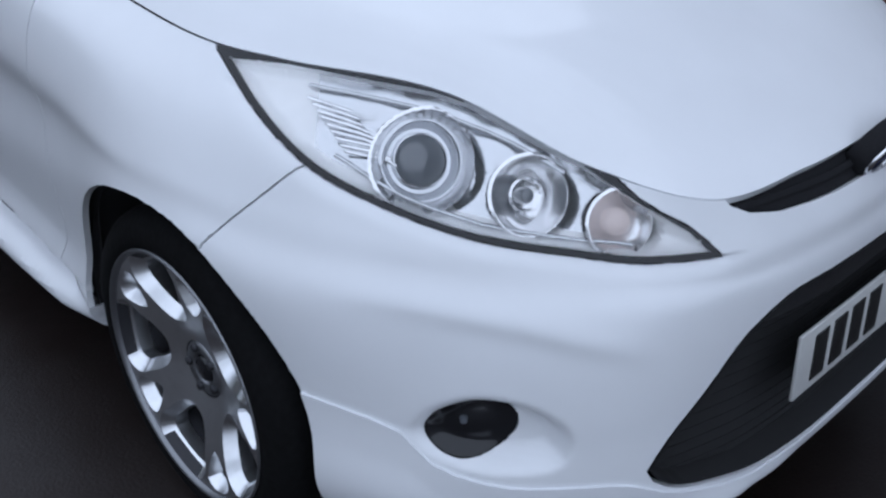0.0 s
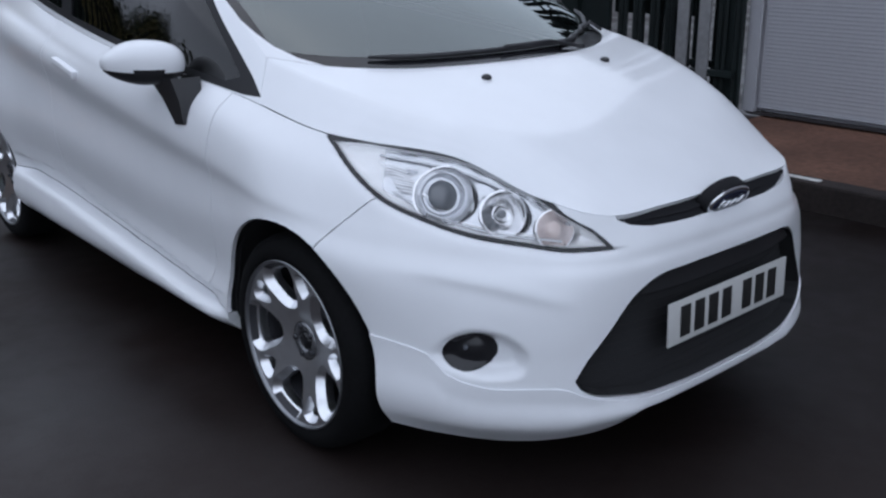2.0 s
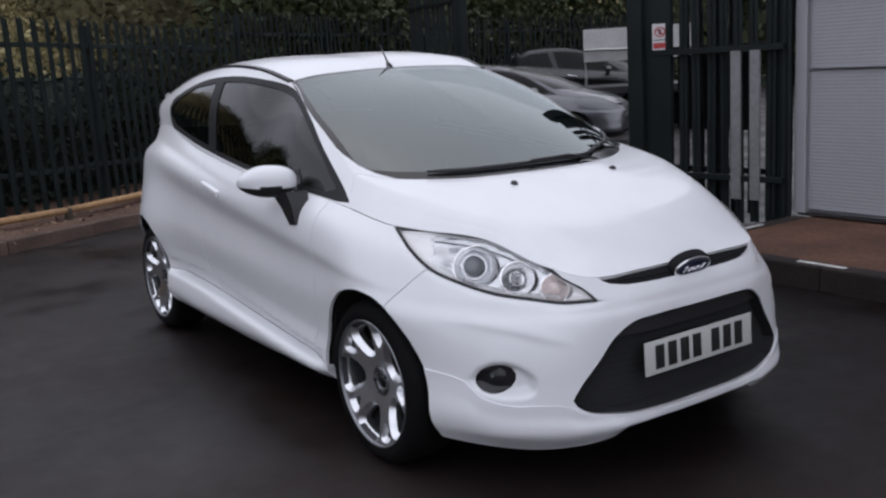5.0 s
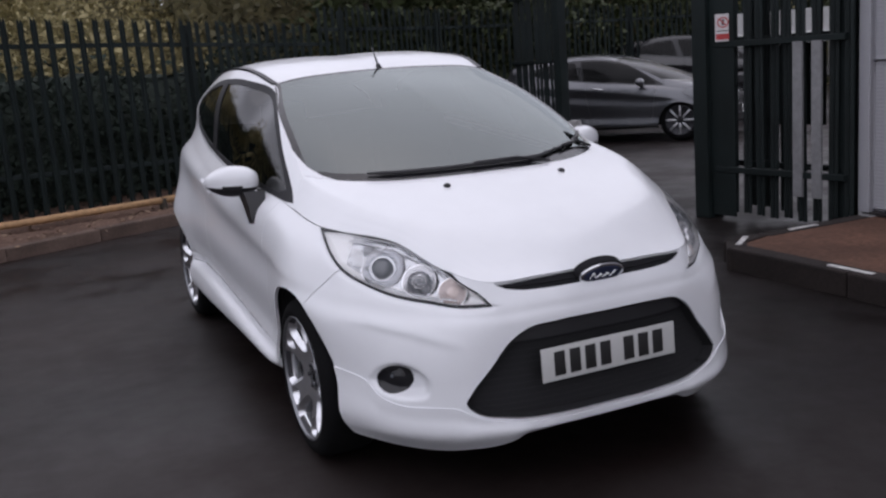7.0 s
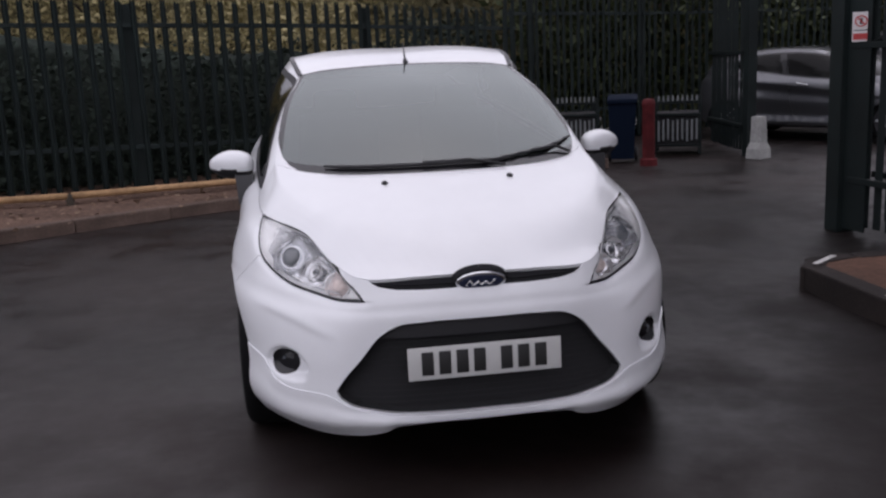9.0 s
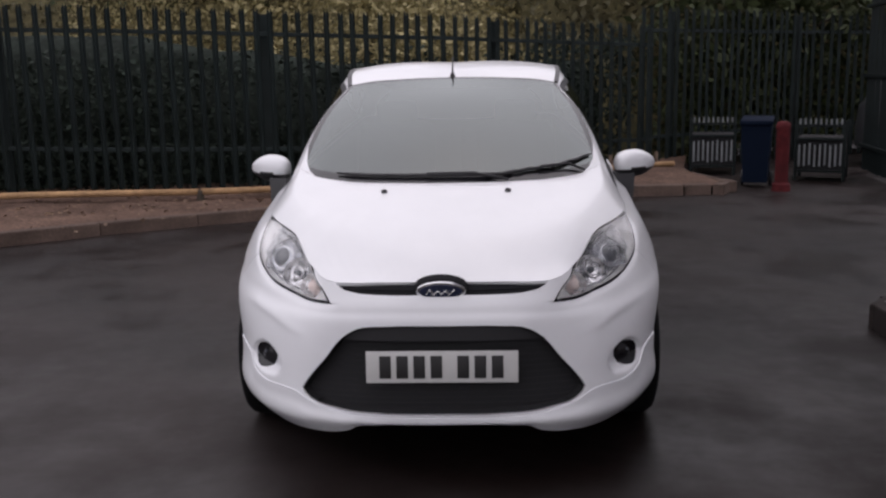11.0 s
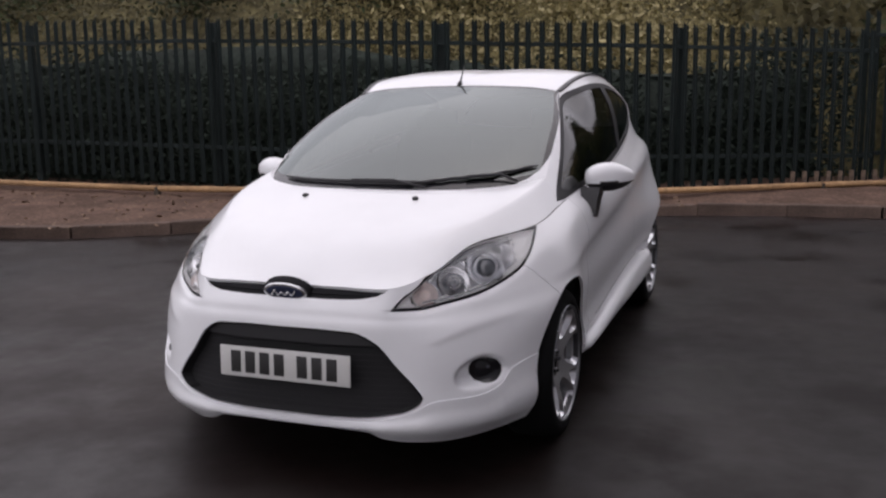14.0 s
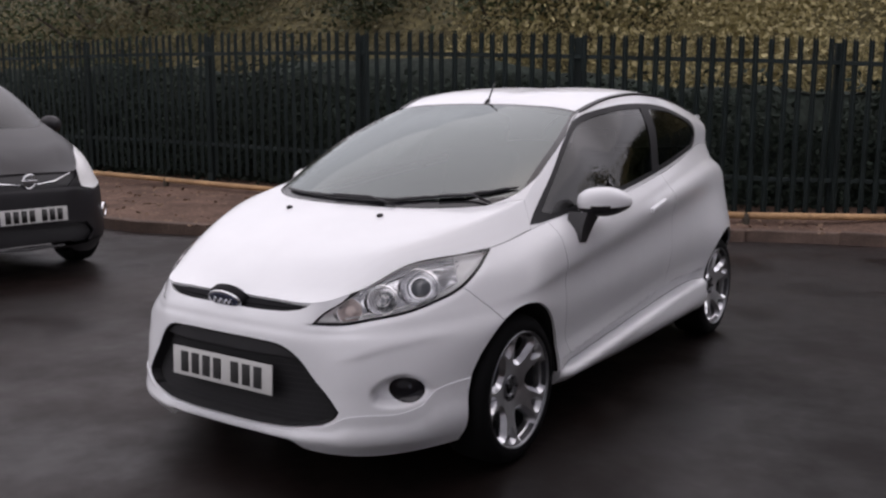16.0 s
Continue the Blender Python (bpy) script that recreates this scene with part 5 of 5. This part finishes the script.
short_dark.materials[0] = KERBDARK
for x, y, a in [(2.325, 1.58 - .905 * k, 90) for k in range(10)] + [(2.385, 2.105, 50), (2.53, 2.19, 14), (3.14, 2.195, 0)]:
    ob = new("kerb_stone", short_dark if 2.33 < x < 3 else dark_stone)
    ob.parent = edge_kerb
    ob.matrix_local = pose(x, y, .060, 0, 0, a)
for x, y, a, w in ((2.315, 1.15, 90, .30), (2.315, .20, 90, .36), (2.455, 2.135, 38, .26), (3.02, 2.185, 0, .24)):
    solid("kerb_line", box(bmesh.new(), (w, .035, .004), pose(x, y, .1425, 0, 0, a)), WHITELINE, "worn white paint on the kerb edge", "marking", kind="structure")

gate_line = [(3.56, 2.30), (3.44, 3.46)]
gate = palisade("palisade_gate", "dark green palisade gate leaf standing beside the unit", gate_line, 2.6, lambda x: .06, .128, GATEGREEN, "gate", (.13, .50, .86), 0, .078)
part("post", box(bmesh.new(), (.16, .16, 2.75), Matrix.Translation((3.42, 3.58, 1.375)), .006), GATEGREEN, gate, smooth=False)
part("closing_plate", box(bmesh.new(), (.012, .40, 2.6), pose(3.395, 3.46, 1.33, 0, 0, 6), .002), GATEGREEN, gate, smooth=False)
part("closing_plate", box(bmesh.new(), (.012, .20, 2.45), pose(3.575, 2.38, 1.28, 0, 0, 6), .002), GATEGREEN, gate, smooth=False)
for y, top in ((2.675, 1.345), (2.515, 1.345)):
    part("board", box(bmesh.new(), (.02, .082, top - .24), pose(3.475 + (2.6 - y) * .1, y, (top + .24) / 2, 0, 0, 6), .003), BOARDGREY, gate, "pale grey upright board", smooth=False)
folded = palisade("palisade_gate", "second dark green gate leaf folded back behind the first", [(3.74, 2.42), (3.62, 3.44)], 2.5, lambda x: .08, .150, GATEGREEN, "gate", (.14, .52, .85), 0, .070)
# added panel, in place of the dark car standing behind the gate
part("sheet", box(bmesh.new(), (.010, .74, .60), pose(3.73, 3.07, 1.03, 0, 0, 6), .002), GATEGREEN, folded, "dark panel added in place of a dark car behind the gate", smooth=False)
facing = look((3.375, 3.335, 1.485), (6.6, 7.1, 1.535)) @ Matrix.Diagonal((.92, .86, 1, 1))
sign = thing("warning_sign", "small white sign with a red prohibition ring", "sign", facing)
part("sign_plate", box(bmesh.new(), (.125, .235, .004), None, .001), SIGNWHITE, sign, smooth=False)
ring = lathe([(.036, -.004), (.036, -.0065), (.046, -.0065), (.046, -.004)], 32, "z")
bmesh.ops.transform(ring, matrix=Matrix.Translation((0, .045, 0)) @ Matrix.Diagonal((1, 1, -1, 1)), verts=ring.verts)
part("ring", ring, SIGNRED, sign, smooth=False)
part("slash", box(bmesh.new(), (.010, .080, .002), pose(0, .045, .0045, 0, 0, 45)), SIGNRED, sign, smooth=False)
part("symbol_bar", box(bmesh.new(), (.020, .050, .001), pose(0, .045, .0030)), INK, sign, smooth=False)
part("text_bar", box(bmesh.new(), (.110, .050, .002), pose(0, -.078, .0035)), SIGNRED, sign, smooth=False)
part("text_bar", box(bmesh.new(), (.105, .008, .001), pose(0, -.028, .0030)), INK, sign, smooth=False)

# ---- gateway beyond ----
solid("gate_post", box(bmesh.new(), (.12, .12, 2.7), Matrix.Translation((5.02, 8.30, 1.35)), .006), GATEGREEN, "dark green steel gate post beyond the opening", "post")
bm = sheet(np.array([[(-.16, -.13, 0), (.16, -.13, 0), (.16, .13, 0), (-.16, .13, 0)], [(-.15, -.12, .12), (.15, -.12, .12), (.15, .12, .12), (-.15, .12, .12)], [(-.10, -.09, .20), (.10, -.09, .20), (.10, .09, .20), (-.10, .09, .20)], [(-.085, -.08, .52), (.085, -.08, .52), (.085, .08, .52), (-.085, .08, .52)]]), close=True)
bm.faces.new([v for v in bm.verts if v.co.z > .5][::1])
bmesh.ops.recalc_face_normals(bm, faces=bm.faces)
solid("concrete_block", bm, CONCRETE, "pale concrete barrier foot on the asphalt", "block", pose(5.02, 8.05, 0, 0, 0, 30) @ Matrix.Diagonal((.72, .8, .98, 1)))
palisade("palisade_gate", "dark green palisade gate leaf swung open beyond the opening", [(5.03, 8.46), (5.24, 9.90)], 2.45, lambda x: .05, .125, GATEGREEN, "gate", (.13, .50, .86), 0, .078)


def crate(x, y, turn):
    """A dark stand-in crate with pale slats low down and a row of pale tips along its top."""
    c = thing("slatted_crate", "dark crate with pale slats, a stand-in for pale strips at the fence", "crate", pose(x, y, 0, 0, 0, turn), group="crates by the fence")
    part("crate_body", box(bmesh.new(), (.56, .50, .42), Matrix.Translation((0, .27, .33)), .01), DARKCORE, c, smooth=False)
    for z in (.12, .52, .68):
        part("crate_rail", box(bmesh.new(), (.60, .03, .03), Matrix.Translation((0, 0, z)), .004), GATEGREEN, c, smooth=False)
    for s in (-1, 1):
        part("crate_post", box(bmesh.new(), (.04, .04, .74), Matrix.Translation((s * .28, .012, .37)), .004), GATEGREEN, c, smooth=False)
        part("crate_post", box(bmesh.new(), (.04, .04, .74), Matrix.Translation((s * .28, .52, .37)), .004), GATEGREEN, c, smooth=False)
    for k in range(9):
        u = -.24 + k * .06
        part("slat", box(bmesh.new(), (.022, .012, .27), Matrix.Translation((u, -.022, .31 + .012 * (k % 3))), .003), SLATPALE, c, smooth=False)
        part("tip", box(bmesh.new(), (.020, .012, .07), Matrix.Translation((u, -.022, .735)), .003), SLATPALE, c, smooth=False)
    return c


SLATPALE = material("pale_slat", (.19, .205, .21), rough=.6, grain=.2, size=30, island=.3)
# both crates are added for rows of pale strips between the fence pales
crate(3.22, 9.76, -14)
crate(4.34, 8.93, -24)
bn = thing("wheelie_bin", "blue plastic wheeled bin beside the rear fence", "bin", pose(3.43, 8.46, 0, 0, 0, -20) @ Matrix.Diagonal((.68, .68, 1.02, 1)))
taper = sheet(np.array([[(-.20, -.22, .06), (.20, -.22, .06), (.20, .22, .06), (-.20, .22, .06)], [(-.25, -.28, .74), (.25, -.28, .74), (.25, .28, .74), (-.25, .28, .74)]]), close=True)
bmesh.ops.recalc_face_normals(taper, faces=taper.faces)
part("bin_body", taper, BINBLUE, bn, smooth=False)
part("lid", box(bmesh.new(), (.54, .62, .06), pose(0, -.01, .77, 4), .02), BINBLUE, bn)
for s in (-1, 1):
    b = lathe([(.0, -.03), (.08, -.03), (.09, -.02), (.09, .02), (.08, .03), (.0, .03)], 16)
    bmesh.ops.transform(b, matrix=Matrix.Translation((s * .24, .22, .09)), verts=b.verts)
    part("bin_wheel", b, BLACK, bn)
b = lathe([(.0, .80), (.060, .79), (.078, .76), (.080, .72), (.074, .70), (.074, .10), (.10, .08), (.105, .0), (.0, .0)], 20, "z")
red_post = solid("bollard", b, POSTRED, "red post standing beside the blue bin", "bollard", pose(3.60, 8.02, 0), smooth=True)
sharp(red_post, 40)
trailer = thing("flatbed_trailer", "white boarded flatbed trailer with tubular rail", "trailer", pose(9.85, 9.95, 0, 0, 0, -44))
part("board", box(bmesh.new(), (1.98, .05, .55), Matrix.Translation((.11, .0, 1.50)), .01), WHITEPANEL, trailer, smooth=False)
part("bed", box(bmesh.new(), (2.4, 1.4, .12), Matrix.Translation((0, .75, .72)), .01), BLACK, trailer, smooth=False)
part("rail", tube([(-.85, -.12, .70), (-.85, -.12, 1.43), (1.1, -.12, 1.38), (1.1, -.12, .70)], .03, 8), WHITEPANEL, trailer)
part("leg", box(bmesh.new(), (.08, .08, .72), Matrix.Translation((-1.0, .1, .36)), .005), BLACK, trailer, smooth=False)
for s in (-1, 1):
    b = lathe([(.0, -.08), (.26, -.08), (.30, -.05), (.30, .05), (.26, .08), (.0, .08)], 24)
    bmesh.ops.transform(b, matrix=Matrix.Translation((s * .8, .85, .30)) @ Matrix.Rotation(math.pi / 2, 4, "Z"), verts=b.verts)
    part("tyre", b, RUBBER, trailer)


# ---- other parked cars ----
def parked_car(label, m, size, paint, lamp, mat_glass, group="", lamp_mat=None, bar=0):
    """A plainer car: the same kind of body at another length, width and height, with its own lamps."""
    sx, sy, sz = size
    grow = Matrix.Diagonal((sx, sy, sz, 1))
    car = thing("parked_car", label, "car", m, group)
    def put(name, bm, mat, text="", parent=None):
        bmesh.ops.transform(bm, matrix=grow, verts=bm.verts)
        return part(name, bm, mat, parent or car, text)
    skin = sheet(skin_grid(130, 40))
    for y, ry, rz in ((.80, .326, .344), (3.289, .336, .362)):
        bmesh.ops.delete(skin, geom=cut(skin, arch(y, .298, ry, rz), SIDE, lambda c: c.x > .5), context="FACES")
    lamp_faces = lift(skin, cut(skin, lamp, FRONT, lambda c: c.y < .75))
    grille = lift(skin, cut(skin, [(-.1, .62), (.30, .62), (.42, .69), (.42, .76), (-.1, .76)], FRONT, lambda c: c.y < .4))
    intake = lift(skin, cut(skin, [(-.1, .37), (.45, .37), (.52, .30), (.45, .23), (-.1, .23)], FRONT, lambda c: c.y < .4))
    lower = lift(skin, cut(skin, [(-.1, .21), (.95, .27), (.95, 0), (-.1, 0)], FRONT))
    door = lift(skin, cut(skin, rounded([(1.16, 1.3), (1.172, .80), (1.22, .385), (2.20, .405), (2.28, .80), (2.25, 1.3)], .05, 3), SIDE, lambda c: c.x > .5))
    put("inner_shell", whole(offset(skin.copy(), -.02)), DARKCORE)
    put("body", edged(whole(skin)), paint)
    put("lower_trim", whole(offset(lower, .004)), BLACK)
    for bm in (door, mirrored(door)):
        d = put("door", edged(bm), paint)
        x = 1 if bm is door else -1
    put("grille", whole(offset(grille, -.015)), BLACK)
    put("air_intake", whole(offset(intake, -.03)), BLACK)
    other = mirrored(lamp_faces)
    for bm in (lamp_faces, other):
        put("headlight", edged(offset(bm, .002), .002, .02), lamp_mat or LAMPWHITE, "pale headlight")
    put("bonnet", edged(whole(sheet(bonnet_grid(30, 26))), .003, .012), paint)
    put("windscreen", whole(sheet(screen_grid(16, 16))), mat_glass)
    put("roof", edged(whole(sheet(roof_grid(24, 14))), .001, .01), paint)
    put("tailgate", whole(sheet(tail_grid(10, 12)[:, ::-1])), paint)
    cabin = sheet(cabin_grid(60, 16))
    frame_faces = lift(cabin, cut(cabin, WINDOW, SIDE))
    glass = lift(frame_faces, cut(frame_faces, DOOR_GLASS, SIDE))
    quarter = lift(frame_faces, cut(frame_faces, QUARTER_GLASS, SIDE))
    for bm, name, mat in ((cabin, "pillar", paint), (frame_faces, "window_trim", GLOSSBLACK), (glass, "side_window", mat_glass), (quarter, "rear_window", mat_glass)):
        other = mirrored(bm)
        put(name, bm, mat)
        put(name, other, mat)
    for s in (-1, 1):
        b = bmesh.new()
        bmesh.ops.create_uvsphere(b, u_segments=16, v_segments=10, radius=1)
        for v in b.verts:
            v.co = (s * (.875 + .095 * v.co.x), 1.38 + .07 * v.co.y, .985 + .065 * v.co.z)
        mirror = put("door_mirror", b, paint)
        put("mirror_foot", tube([(s * .74, 1.38, .90), (s * .84, 1.38, .95)], .03, 8), BLACK, "", mirror)
        put("door_handle", box(bmesh.new(), (.024, .18, .026), pose(s * .862, 2.05, .90, 8), .009), CHROME)
        for y in (.80, 3.289):
            w = part("wheel", lathe([(.0, -.03), (.03, -.022), (.06, -.035), (.19, -.02), (.205, .0), (.215, .004), (.217, -.004)], 32), ALLOYDARK, car)
            w.matrix_local = pose(s * .815 * sx, y * sy, .305, 0, 0, 0 if s > 0 else 180)
            part("tyre", lathe([(.205, -.19), (.270, -.20), (.295, -.17), (.3045, -.10), (.295, -.03), (.27, -.004), (.24, .002), (.216, -.002)], 32), RUBBER, w)
            for k in range(8):
                b = box(bmesh.new(), (.016, .15, .026), Matrix.Rotation(2 * math.pi * k / 8, 4, "X") @ Matrix.Translation((-.012, .125, 0)), .004)
                part("spoke", b, ALLOY, w)
            a = np.linspace(-.1, np.pi + .1, 20)
            g = np.stack([np.stack([np.full(20, s * x), y + .35 * np.cos(a), .298 + .35 * np.sin(a)], 1) for x in (.74, .46)])
            put("wheel_liner", sheet(g), DARKCORE)
    tilt = pose(0, -.004 + bar, .45, -4)
    plate = put("number_plate", box(bmesh.new(), (.52 / sx, .008, .111 / sz), tilt, .002), PLATE)
    x = -.2145
    for k in range(7):
        put("plate_bar", box(bmesh.new(), (.040, .003, .075), tilt @ Matrix.Translation((x + .02, -.006, 0))), INK, "", plate)
        x += .0585 + (.033 if k == 3 else 0)
    return car, put


DARKPAINT = material("dark_plum_paint", (.012, .011, .0135), rough=.48, coat=.12, spec=.35, grain=.03, size=12)
GREYPAINT = material("silver_grey_paint", (.118, .121, .132), rough=.30, metal=.7, coat=.9, grain=.03, size=12)
BLACKPAINT = material("black_car_paint", (.010, .010, .012), rough=.25, coat=.8, grain=.02, size=12)
TALL_LAMP = rounded([(.43, .605), (.60, .575), (.84, .61), (.84, .97), (.54, .97), (.43, .73)], .03, 3)
LONG_LAMP = rounded([(.42, .64), (.60, .62), (.80, .68), (.80, .90), (.62, .90), (.50, .78)], .03, 3)


def car_pose(x, y, heading):
    """Nose at (x, y), facing the heading in degrees from +x."""
    return pose(x, y, 0, 0, 0, heading + 90)


mpv, put = parked_car("dark plum hatchback parked nose out beside the kerb", car_pose(-3.91, 1.82, -6), (1.05, 1.03, 1.18), DARKPAINT, TALL_LAMP, DARKGLASS)
b = lathe([(.040, .0), (.040, -.008), (.050, -.008), (.050, .0)], 32, "y")
bmesh.ops.transform(b, matrix=pose(0, .045, .665, 10), verts=b.verts)
emblem = put("emblem", b, CHROME, "round chrome emblem")
put("emblem_bar", box(bmesh.new(), (.12, .008, .018), pose(0, .038, .665, 10), .002), CHROME, "", emblem)
for s in (-1, 1):
    put("grille_strip", tube([(s * .06, .05, .64), (s * .20, .06, .655), (s * .33, .085, .70)], .008, 6), CHROME)
for s in (-1, 1):
    b = lathe([(.038, .0), (.040, -.010), (.050, -.010), (.052, .004)], 24, "y")
    bmesh.ops.transform(b, matrix=pose(s * .705, .285, .42, 0, 0, s * 44), verts=b.verts)
    put("fog_lamp_ring", b, CHROME, "chrome ring round the fog lamp")
parked_car("silver-grey hatchback parked beyond the gateway", car_pose(8.24, 8.47, -53), (1.0, .95, .885), GREYPAINT, LONG_LAMP, DARKGLASS, lamp_mat=LAMPGREY)
parked_car("black hatchback parked behind the grey car", car_pose(13.2, 12.0, -42), (1.02, 1.08, 1.05), BLACKPAINT, LONG_LAMP, DARKGLASS, lamp_mat=LAMPGREY)
